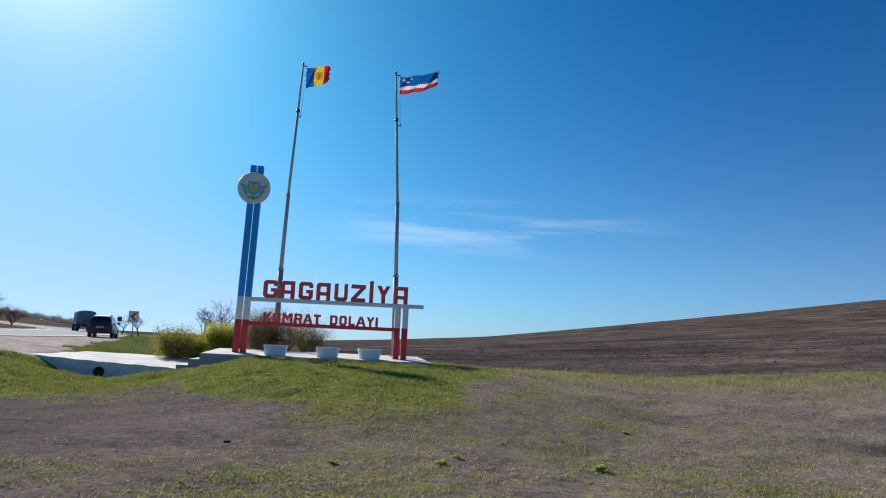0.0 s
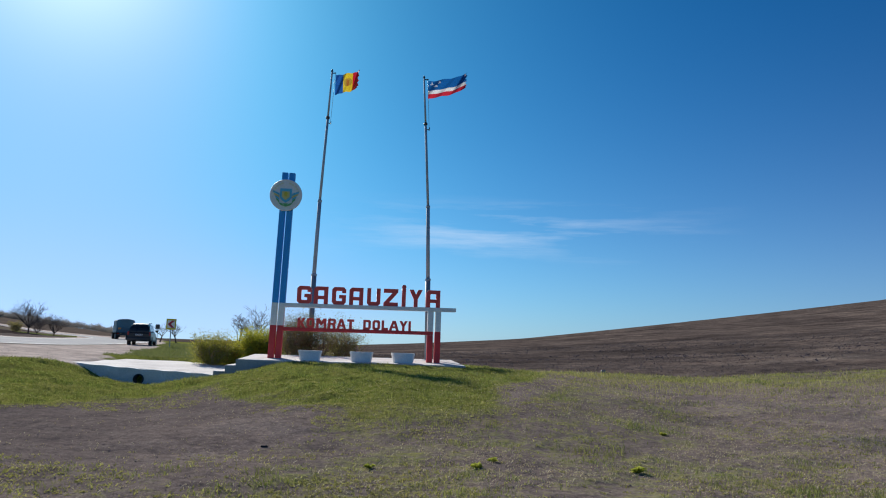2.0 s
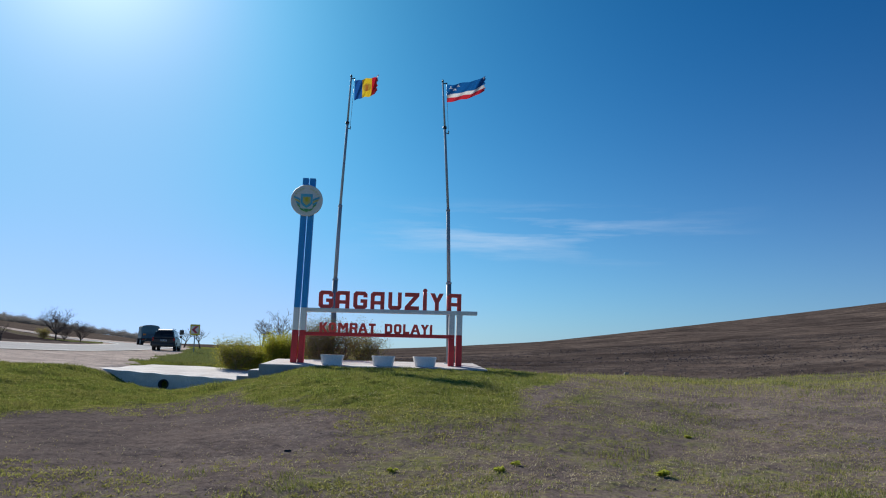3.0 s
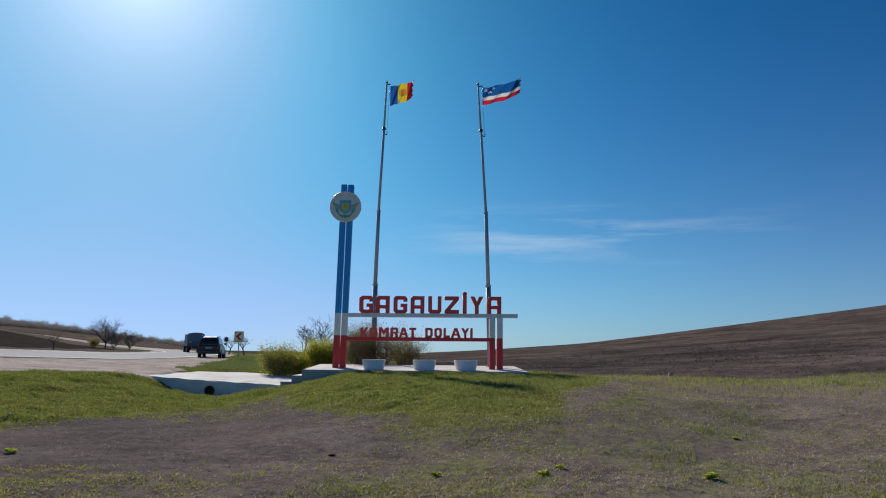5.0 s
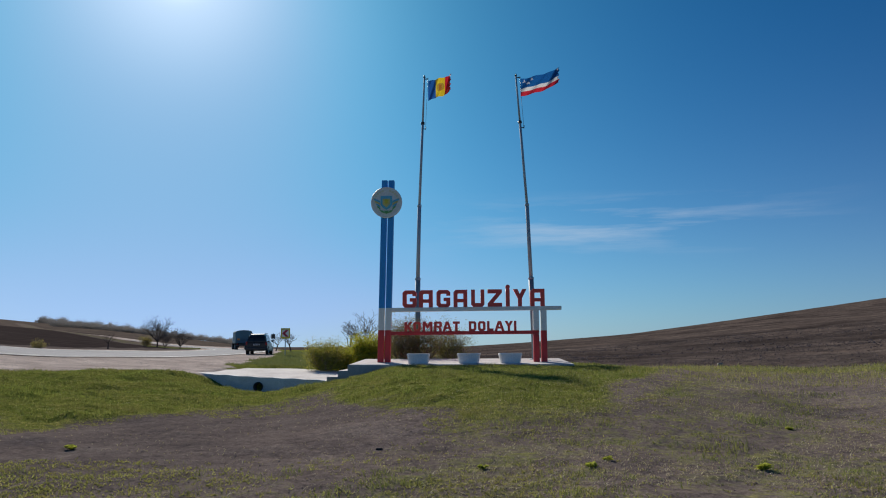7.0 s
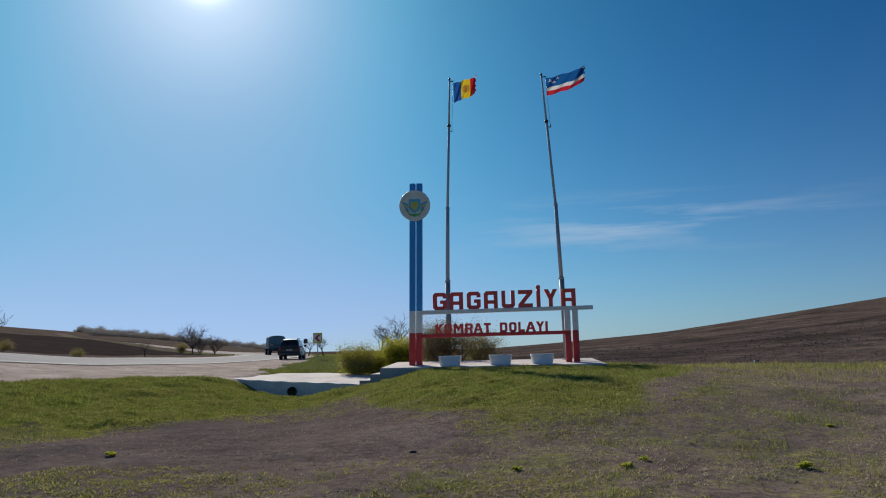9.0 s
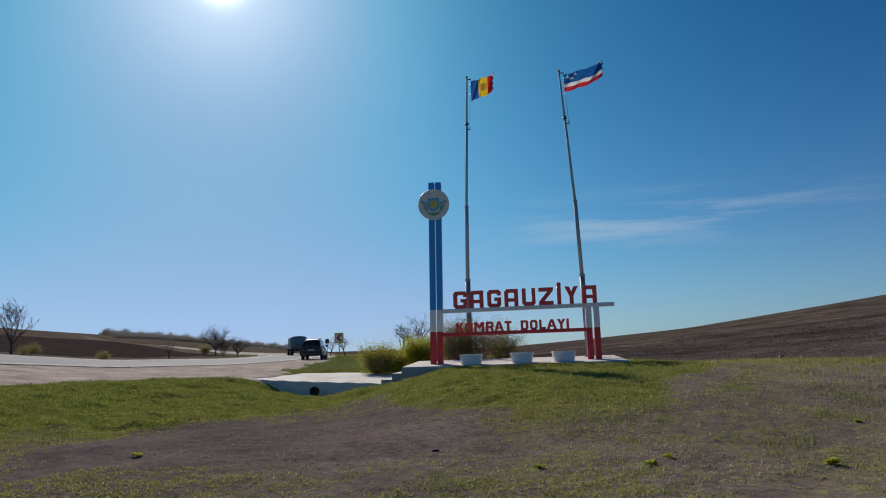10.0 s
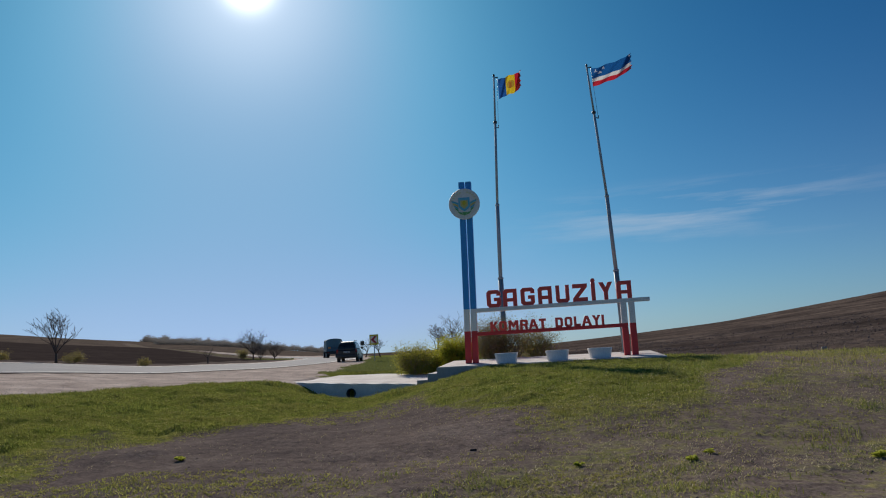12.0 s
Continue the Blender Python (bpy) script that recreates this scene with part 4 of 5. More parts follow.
# ------------------------------------------------------------------ flagpoles and flags
def flag_mesh(name, w, h, lift, dyes, folds, seed):
    """A flag blown out along +x: waves grow towards the fly; dyes(u, v) gives the cloth's colour."""
    nu, nv = 60, 36
    vs, fs, cols = [], [], []
    for i in range(nu + 1):
        for j in range(nv + 1):
            u, v = i / nu, j / nv
            ph = folds * 2 * math.pi * u + 1.3 * v + seed
            amp = 0.05 + 0.16 * u
            x = w * u * (1 - 0.05 * u) - 0.06 * math.sin(ph * 0.7) * u
            y = amp * math.sin(ph) + 0.05 * math.sin(2.3 * ph + 4 * v)
            z = -h * v * (1 - 0.12 * u) + lift * u ** 1.4 + 0.05 * math.sin(ph * 0.9 + 1.0) * u - 0.10 * (1 - v) * math.sin(math.pi * u) * 0.4
            if u > 0.97:
                x += 0.03 * math.sin(23 * v + seed) + 0.02 * math.sin(57 * v)
            vs.append((x, y, z))
            cols.append((*dyes(u, v), 1.0))
    for i in range(nu):
        for j in range(nv):
            a = i * (nv + 1) + j
            fs.append((a, a + 1, a + nv + 2, a + nv + 1))
    me = mesh_of(name, vs, fs, True)
    at = me.attributes.new("dye", "FLOAT_COLOR", "POINT")
    at.data.foreach_set("color", np.array(cols, np.float32).ravel())
    return me


def dye_tricolour(u, v):
    d = math.hypot((u - 0.5) * 1.5, v - 0.48)
    if d < 0.22 and abs(u - .5) < .15:
        if abs(u - .5) < .05 and v > .36:
            return (0.42, 0.16, 0.03)
        return (0.46, 0.30, 0.04)
    return (0.015, 0.10, 0.36) if u < 0.333 else ((0.75, 0.55, 0.03) if u < 0.667 else (0.55, 0.02, 0.04))


def dye_bands(u, v):
    if v < 0.56:
        for su, sv in ((0.10, 0.16), (0.19, 0.34), (0.28, 0.16)):
            a = math.atan2(u - su, sv - v)
            if math.hypot((u - su) * 1.8, v - sv) < 0.085 * (0.62 + 0.38 * math.cos(5 * a)):
                return (0.8, 0.8, 0.8)
        return (0.008, 0.10, 0.32)
    return (0.75, 0.75, 0.74) if v < 0.77 else (0.55, 0.025, 0.045)


def build_flagpole(line, label, flag_label, flag, y=32.0):
    """A stepped steel pole with collars, a halyard, a top bracket and its flag."""
    s = y / 32.0
    line = [v * s for v in line]
    x = line[0]
    z0 = slab_top(y) - 0.004 if y < 33 else float(full_land(x, y)[0]) - 0.02
    p = thing("flagpole", label, "flagpole", "flagpoles behind the monument", pose(x, y, z0))
    h = lambda z: EZ + z * s - z0
    bend = lambda z: float(np.interp(z, [0, h(2.9), h(6.15), h(9.9), h(12.1)], [v - x for v in line]))
    at = lambda z: (bend(z), 0, z)

    def section(name, za, zb, ra, rb, mat=GALV):
        part(name, tube_mesh(name, [at(za), at(zb)], [ra * s, rb * s], 14), mat, p)
    section("base_plate", 0.0, 0.03, 0.22, 0.22)
    section("lower_tube", 0.03, h(2.9), 0.115, 0.11, POLESHADE)
    section("collar", h(2.88), h(2.96), 0.125, 0.125)
    section("middle_tube", h(2.96), h(6.15), 0.085, 0.082)
    section("collar", h(6.13), h(6.22), 0.092, 0.092)
    section("upper_tube", h(6.22), h(9.9), 0.058, 0.054)
    section("collar", h(9.9), h(10.0), 0.085, 0.085, DARKSTEEL)
    section("top_tube", h(10.0), h(12.1), 0.045, 0.036)
    section("finial", h(12.1), h(12.2), 0.055, 0.03, DARKSTEEL)
    part("pulley", tube_mesh("pulley", [(bend(h(12.02)), 0, h(12.02)), (bend(h(12.02)) + 0.20, 0, h(12.04))], [0.022, 0.03], 8), DARKSTEEL, p)
    part("cleat", tube_mesh("cleat", [(bend(h(9.75)), 0, h(9.72)), (bend(h(9.7)) + 0.16, 0, h(9.68)), (bend(h(9.7)) + 0.17, 0, h(9.80))], [0.02, 0.03, 0.02], 8), DARKSTEEL, p)
    part("halyard", tube_mesh("halyard", [(bend(h(9.7)) + 0.15, 0, h(9.7)), (bend(h(12.0)) + 0.17, 0, h(12.02))], [0.008, 0.008], 5), DARKSTEEL, p)
    part("flag", flag, CLOTH, p, flag_label, at=pose(bend(h(11.95)) + 0.19, 0, h(11.98)))
    return p


build_flagpole((-2.19, -2.19, -2.12, -1.97, -1.89), "tall grey stepped steel flagpole with a tricolour flag", "blue, yellow and red flag with a dark badge, waving",
               flag_mesh("flag", 1.24, 1.05, 0.31, dye_tricolour, 1.5, 0.4), 35.6)
build_flagpole((2.84, 2.75, 2.64, 2.40, 2.25), "tall grey stepped steel flagpole with a striped flag", "blue, white and red striped flag with white stars, waving",
               flag_mesh("flag", 1.85, 0.85, 0.52, dye_bands, 1.2, 2.0))


# ------------------------------------------------------------------ vehicles
def wheel(parent, x, y, r, width):
    w = part("tyre", lathe("tyre", [(r * .6, -width / 2), (r * .93, -width / 2), (r, -width * .35), (r, width * .35), (r * .93, width / 2), (r * .6, width / 2)], 24, "x"), RUBBER, parent, at=pose(x, y, r))
    part("rim", lathe("rim", [(r * .12, width * .52), (r * .58, width * .52), (r * .6, width * .40), (r * .6, -width * .40), (r * .58, -width * .52), (r * .12, -width * .52)], 16, "x"), GALV, w, "grey steel rim")


def loft(name, stations, bevel=0.0):
    """A closed hull through rings of equal length."""
    bm = bmesh.new()
    rings = [[bm.verts.new(v) for v in st] for st in stations]
    n = len(rings[0])
    for a, b in zip(rings[:-1], rings[1:]):
        for k in range(n):
            j = (k + 1) % n
            bm.faces.new((a[k], a[j], b[j], b[k]))
    bm.faces.new(rings[0]); bm.faces.new(rings[-1][::-1])
    bmesh.ops.recalc_face_normals(bm, faces=bm.faces)
    if bevel:
        bmesh.ops.bevel(bm, geom=[e for e in bm.edges if e.calc_face_angle(0) > 0.5], offset=bevel, segments=2, affect="EDGES")
    me = from_bm(name, bm, True)
    me.set_sharp_from_angle(angle=radians(35))
    return me


def ring(y, w, z0, z1, cut=0.08, top_in=0.0):
    """One cross-section of a hull: half width w, chamfered, drawn in at the top."""
    return [(-w + cut, y, z0), (w - cut, y, z0), (w, y, z0 + cut), (w - top_in, y, z1 - cut), (w - top_in - cut, y, z1), (-w + top_in + cut, y, z1), (-w + top_in, y, z1 - cut), (-w, y, z0 + cut)]


def build_suv():
    """A parked off-road estate car; its rear at -y, standing on z = 0."""
    c = thing("parked_car", "dark dusty off-road estate car parked on the gravel shoulder", "car")
    part("body", loft("body", [ring(-2.28, .84, .42, .98, .07), ring(-2.22, .90, .36, 1.05, .08, .02), ring(-1.2, .92, .34, 1.08, .08, .03), ring(.9, .92, .34, 1.06, .08, .03), ring(1.2, .92, .36, 1.02, .08, .04), ring(2.0, .88, .38, .95, .1, .06), ring(2.25, .80, .44, .82, .1, .05)], 0.02), CARPAINT, c)
    part("cabin", loft("cabin", [ring(-2.20, .80, 1.03, 1.16, .03, .02), ring(-2.0, .80, 1.03, 1.60, .09, .15), ring(-1.8, .80, 1.03, 1.72, .11, .16), ring(-.8, .80, 1.03, 1.77, .12, .16), ring(.2, .80, 1.03, 1.74, .11, .16), ring(.5, .80, 1.03, 1.66, .08, .15), ring(1.25, .80, 1.0, 1.06, .03, .02)], 0.015), CARPAINT, c)
    part("rear_window", loft("rear_window", [[(-.60, -2.185, 1.14), (.60, -2.185, 1.14), (.54, -2.045, 1.52), (-.54, -2.045, 1.52)], [(-.60, -2.165, 1.14), (.60, -2.165, 1.14), (.54, -2.025, 1.52), (-.54, -2.025, 1.52)]]), GLASSDARK, c, "dark tinted rear window")
    for s in (-1, 1):
        for y0, y1 in ((-1.85, -1.05), (-.95, -.15), (-.05, .62)):
            q = [(s * .803, y0, 1.12), (s * .803, y1, 1.12), (s * .682, y1 - .12, 1.60), (s * .682, y0 + .04, 1.60)]
            part("side_window", loft("side_window", [q, [(x + s * .012, y, z) for x, y, z in q]]), GLASSDARK, c, "dark side window")
        part("tail_light", box_mesh("tail_light", s * .80 - .07, s * .80 + .07, -2.30, -2.18, .82, 1.10, .015), TAIL, c, "red tail light")
        part("roof_rail", tube_mesh("roof_rail", [(s * .60, -1.7, 1.77), (s * .60, -1.6, 1.81), (s * .60, .1, 1.80), (s * .60, .25, 1.75)], [.02] * 4, 6), DARKSTEEL, c)
        part("door_mirror", loft("door_mirror", [ring(.62, .10, 1.08, 1.25, .03), ring(.74, .07, 1.10, 1.23, .03)]), CARPAINT, c, at=pose(s * 1.0, 0, 0))
        part("side_step", box_mesh("side_step", s * .93 - .05, s * .93 + .05, -.9, .9, .30, .36, .01), DARKSTEEL, c)
        for y in (-1.38, 1.38):
            wheel(c, s * .80, y, .37, .24)
    part("bumper", loft("bumper", [ring(-2.42, .80, .44, .62, .05), ring(-2.36, .90, .40, .66, .05), ring(-2.10, .92, .40, .66, .05)]), DARKSTEEL, c, "dark plastic rear bumper")
    pl = part("number_plate", box_mesh("number_plate", -.26, .26, -2.315, -2.285, .80, .92, .004), PLATE, c, "white plate with dark bars")
    for x in (-.18, -.06, .06, .18):
        part("plate_bar", box_mesh("plate_bar", x - .04, x + .04, -2.320, -2.316, .83, .89, 0), RUBBER, pl)
    part("exhaust", tube_mesh("exhaust", [(-.55, -2.38, .33), (-.55, -1.8, .36)], [.035, .035], 8), DARKSTEEL, c)
    return c


def build_truck():
    """A covered lorry seen from behind; its rear at -y."""
    t = thing("covered_truck", "blue-green canvas-covered lorry driving away on the asphalt", "truck")
    bow = [(-1.2, 1.2), (-1.2, 2.68), (-1.08, 2.84), (-.6, 2.95), (0, 2.99), (.6, 2.95), (1.08, 2.84), (1.2, 2.68), (1.2, 1.2)]
    part("canvas_cover", loft("canvas_cover", [[(x * k, y, z + dz) for x, z in bow] for y, k, dz in ((-3.2, .99, 0), (-3.12, 1.0, .01), (-1.6, .995, -.03), (-.2, 1.0, .01), (1.2, .995, -.03), (2.4, 1.0, .0))]), CANVAS, t)
    part("tailgate", box_mesh("tailgate", -1.19, 1.19, -3.30, -3.21, 1.05, 1.70, .02), GREENPAINT, t, "blue-green steel tailgate")
    part("load_bed", box_mesh("load_bed", -1.24, 1.24, -3.2, 2.4, 1.02, 1.26, .02), GREENPAINT, t)
    part("chassis", box_mesh("chassis", -.45, .45, -3.1, 5.0, .70, 1.0, .02), DARKSTEEL, t)
    part("cab", loft("cab", [ring(2.7, 1.12, 1.0, 2.4, .1, .08), ring(3.9, 1.12, 1.0, 2.45, .12, .1), ring(4.3, 1.15, .9, 2.0, .1, .05), ring(5.2, 1.0, .8, 1.75, .15, .1)], .02), GREENPAINT, t)
    part("rear_beam", box_mesh("rear_beam", -1.1, 1.1, -3.28, -3.15, .62, .78, .01), DARKSTEEL, t)
    for s in (-1, 1):
        part("reflector", box_mesh("reflector", s * .80 - .20, s * .80 + .20, -3.33, -3.295, 1.48, 1.72, .01), AMBER, t, "amber reflector panel")
        part("tail_light", box_mesh("tail_light", s * .95 - .12, s * .95 + .12, -3.32, -3.27, .80, .94, .01), TAIL, t, "red tail light")
        part("mud_flap", box_mesh("mud_flap", s * .95 - .28, s * .95 + .28, -2.86, -2.84, .35, 1.0, .003), RUBBER, t)
        for y in (-2.2, -.95, 4.2):
            wheel(t, s * .98, y, .52, .42)
    return t


def stand(ob, x, y, heading):
    """Sets a vehicle down level with the ground under it, heading so many degrees to the left of +y."""
    h = radians(heading)
    fx, fy = -math.sin(h), math.cos(h)
    z = lambda d, s: ground_road(x + fx * d + fy * s, y + fy * d - fx * s)
    pitch = math.degrees(math.atan2(z(1.4, 0) - z(-1.4, 0), 2.8))
    ob.matrix_basis = pose(x, y, max((z(1.4, 0) + z(-1.4, 0)) / 2, 0) - 0.03, pitch, 0, heading)


def ground_road(x, y):
    d, _ = to_road(x, y)
    return float(land(x, y)[0]) + 0.03 if d[0] < ROAD_HALF else ground_at(x, y)


car = build_suv()
stand(car, -17.9, 63.0, 9)
truck = build_truck()
stand(truck, -35.1, 113.7, 22)


# ------------------------------------------------------------------ road signs
def build_chevron():
    x, y = -14.55, 58.4
    z = ground_at(x, y)
    s = thing("chevron_sign", "yellow road sign with a red chevron on a thin steel post", "road sign", at=pose(x, y, z - 0.05, 0, 0, 8))
    part("post", tube_mesh("post", [(0, 0, -0.2), (0, 0, 1.55)], [.04, .04], 10), GALV, s)
    part("board", box_mesh("board", -.36, .36, -.06, -.035, 1.42, 2.24, .01), YELLOW, s, "fluorescent yellow sign board")
    part("white_field", box_mesh("white_field", -.27, .27, -.068, -.0605, 1.54, 2.12, 0), WHITE, s)
    part("chevron", prism("chevron", [(-.25, 1.83), (.03, 2.10), (.25, 2.10), (-.02, 1.83), (.25, 1.56), (.03, 1.56)], -.078, -.070), SIGNRED, s, "red arrow chevron")
    for zz in (1.6, 2.05):
        part("clamp", box_mesh("clamp", -.06, .06, -.03, .05, zz - .02, zz + .02, .003), DARKSTEEL, s)


build_chevron()


def build_back_sign():
    x, y = -18.6, 70.0
    s = thing("road_sign", "small dark square road sign seen from its back", "road sign", at=pose(x, y, ground_at(x, y) - 0.05, 0, 0, -8))
    part("post", tube_mesh("post", [(0, 0, -.2), (0, 0, 1.95)], [.025, .025], 8), GALV, s)
    part("board", box_mesh("board", -.20, .20, -.06, -.03, 1.45, 1.87, .02), DARKSTEEL, s, "dark back of the sign board")


build_back_sign()


# ------------------------------------------------------------------ trees and shrubs
def grow(rng, verts, faces, tips, p, d, length, radius, depth, spread, sides, least=0.0):
    """One limb and what grows from it."""
    n = 4
    pts, q, dd = [p], p.copy(), d.copy()
    for i in range(n):
        dd = (dd + Vector((rng.uniform(-1, 1), rng.uniform(-1, 1), rng.uniform(-.5, 1.0))) * 0.16).normalized()
        q = q + dd * (length / n)
        pts.append(q.copy())
    taper = [max(least, radius * (1 - 0.5 * i / n)) for i in range(n + 1)]
    tube(verts, faces, pts, taper, sides)
    if depth == 0:
        tips.append((pts[-1], dd))
        return
    for k in range(rng.randint(3, 4)):
        i = rng.randint(2, n)
        a = rng.uniform(0, 2 * math.pi)
        side = Vector((math.cos(a), math.sin(a), rng.uniform(-.1, .5)))
        nd = (dd * (1 - spread) + side * spread).normalized()
        grow(rng, verts, faces, tips, pts[i], nd, length * rng.uniform(.55, .8), taper[i] * .70, depth - 1, spread, max(3, sides - 2), least)


def bare_tree(x, y, height, seed, label, width=1.0, depth=4, lean=0.0, group="bare trees", bole=0.30, limbs=5, stout=0.032):
    rng = random.Random(seed)
    t = thing("bare_tree", label, "tree", group, pose(x, y, ground_at(x, y) - 0.08))
    tv, tf, tips = [], [], []
    grow_to = height * bole
    cv, cf = [], []
    trunk = [Vector((lean * k * .3, 0.03 * math.sin(k), grow_to * k / 3)) for k in range(4)]
    r0 = height * stout
    least = min(0.0022 * height, 0.012)
    tube(tv, tf, trunk, [r0 * 1.3, r0, r0 * .92, r0 * .85], 9)
    for k in range(limbs):
        a = 2 * math.pi * (k + rng.uniform(-.3, .3)) / limbs
        d = Vector((math.cos(a) * width, math.sin(a) * width, rng.uniform(.7, 1.4))).normalized()
        start = trunk[-1] - (trunk[-1] - trunk[-2]) * rng.uniform(0, .6)
        grow(rng, cv, cf, tips, start, d, height * rng.uniform(.26, .34), r0 * .5, depth - 1, .55, 5, least)
    k = height / max(v.z for v in cv)
    cv = [Vector((v.x * (.5 + .5 * k), v.y * (.5 + .5 * k), v.z * k)) for v in cv]
    tv = [Vector((v.x, v.y, v.z * k)) for v in tv]
    part("trunk", mesh_of("trunk", tv, tf, True), BARK, t)
    part("crown", mesh_of("crown", cv, cf, True), TREETWIG, t, "leafless twiggy crown")
    return t


def leaf_cloud(rng, centres, count, size, squash=1.0):
    """Small folded leaves scattered about the given points."""
    vs, fs = [], []
    for _ in range(count):
        c, spread = centres[rng.randrange(len(centres))]
        p = c + Vector((rng.gauss(0, spread), rng.gauss(0, spread), rng.gauss(0, spread * squash)))
        u = Vector((rng.gauss(0, 1), rng.gauss(0, 1), rng.gauss(0, 1))).normalized()
        v = u.cross(Vector((rng.gauss(0, 1), rng.gauss(0, 1), rng.gauss(0, 1)))).normalized()
        s = size * rng.uniform(.6, 1.4)
        b = len(vs)
        vs += [p - u * s, p + v * s * .5, p + u * s, p - v * s * .5]
        fs += [(b, b + 1, b + 2), (b, b + 2, b + 3)]
    return vs, fs


def shrub(x, y, width, height, seed, mat, label, leaves, size, stems=26, group="shrubs by the monument", bare=0.25, depth=2, name="shrub"):
    """Many stems from one stool, arching out, with leaves along their upper parts."""
    rng = random.Random(seed)
    t = thing(name, label, "shrub", group, pose(x, y, ground_at(x, y) - 0.05))
    vs, fs, tips = [], [], []
    centres = []
    for k in range(stems):
        a = rng.uniform(0, 2 * math.pi)
        out = rng.uniform(.1, 1.0) ** .7
        foot = Vector((math.cos(a) * width * .12, math.sin(a) * width * .12, 0))
        d = Vector((math.cos(a) * out * width / height, math.sin(a) * out * width / height, 1.0)).normalized()
        own = []
        grow(rng, vs, fs, own, foot, d, height * rng.uniform(.36, .62), height * .012, depth, .35, 4)
        tips += own
    top = max(p.z for p, _ in tips)
    k = height / top
    vs = [Vector((v.x, v.y, v.z * k)) for v in vs]
    for p, d in tips:
        q = Vector((p.x, p.y, p.z * k))
        if q.z > height * bare * rng.uniform(.6, 1.3):
            centres.append((q, .09))
            centres.append((q * 0.82, .13))
            centres.append((Vector((q.x * .8, q.y * .8, q.z * rng.uniform(.2, .7))), .14))
    part("twig_framework", mesh_of("twig_framework", vs, fs), TWIG, t)
    lv, lf = leaf_cloud(rng, centres or [(Vector((0, 0, height)), .2)], leaves, size)
    lv = [Vector((v.x, v.y, max(v.z, 0.06))) for v in lv]
    part("foliage", mesh_of("foliage", lv, lf), mat, t)
    return t


shrub(-6.55, 33.8, 1.0, 1.62, 3, BUDLEAF, "yellow-green budding shrub with dense twigs beside the steps", 15000, .030, 44, bare=.08)
shrub(-5.95, 34.9, .75, 1.35, 4, YELLOWLEAF, "bright yellow-green flowering shrub behind the steps", 9000, .032, 30, bare=.08)
shrub(-5.05, 36.0, .95, 1.62, 5, YELLOWLEAF, "bright yellow flowering shrub behind the platform", 15000, .033, 40, bare=.06)
shrub(-4.3, 36.6, .8, 1.72, 8, YELLOWLEAF, "bright yellow flowering shrub behind the platform", 10000, .033, 30, bare=.06)
shrub(-2.98, 34.5, 1.35, 2.72, 6, OLIVELEAF, "tall twiggy olive-brown shrub behind the platform", 8200, .028, 32, bare=.1, depth=3)
shrub(-2.0, 34.45, 1.15, 2.3, 16, OLIVELEAF, "tall twiggy olive-brown shrub behind the platform", 6000, .028, 22, bare=.1, depth=3)
shrub(-0.85, 36.6, 1.35, 2.35, 7, OLIVELEAF, "round twiggy olive-brown shrub behind the platform", 7400, .028, 30, bare=.1, depth=3)
bare_tree(-8.3, 59.0, 4.0, 11, "small leafless tree with dark upright limbs on the meadow", .8, 4, bole=.16, limbs=6, stout=.026)
bare_tree(-10.0, 62.0, 3.0, 12, "small leafless tree with dark upright limbs on the meadow", .45, 4, bole=.2, limbs=4, stout=.026)
bare_tree(-27.9, 106.5, 2.9, 13, "low leafless tree with a forked trunk", 1.1, lean=.3)
bare_tree(-25.8, 107.0, 2.9, 14, "low leafless tree with a forked trunk", 1.1, lean=-.3)
bare_tree(-43.0, 101.0, 4.5, 15, "spreading leafless roadside tree", 1.1, 4, bole=.16, limbs=11, stout=.022)
bare_tree(-40.2, 102.0, 3.2, 17, "spreading leafless roadside tree", 1.0, 4, bole=.12, limbs=12, stout=.02)
bare_tree(-41.5, 100.0, 2.6, 18, "low leafless roadside tree", 1.2, 4, bole=.08, limbs=13, stout=.016)
bare_tree(-30.05, 41.0, 3.3, 37, "leafless wild fruit tree with crooked limbs beyond the road", .75, 4, bole=.16, limbs=5, stout=.024)
bare_tree(-29.9, 60.5, 1.6, 24, "young leafless tree beyond the road", .8, 3)
shrub(-44.5, 100.5, 1.5, 1.5, 20, OLIVELEAF, "olive-green budding bush by the road", 2500, .05, 18, "roadside bushes", bare=.1, name="roadside_bush")
shrub(-29.95, 42.4, 1.0, 0.8, 21, OLIVELEAF, "low olive-green roadside bush", 2000, .03, 16, "roadside bushes", bare=.1, name="roadside_bush")
shrub(-27.8, 47.0, .75, 0.62, 22, OLIVELEAF, "low olive-green roadside bush", 1600, .03, 14, "roadside bushes", bare=.1, name="roadside_bush")
shrub(-31.9, 38.5, .9, 0.6, 23, OLIVELEAF, "low olive-green roadside bush", 1600, .03, 14, "roadside bushes", bare=.1, name="roadside_bush")


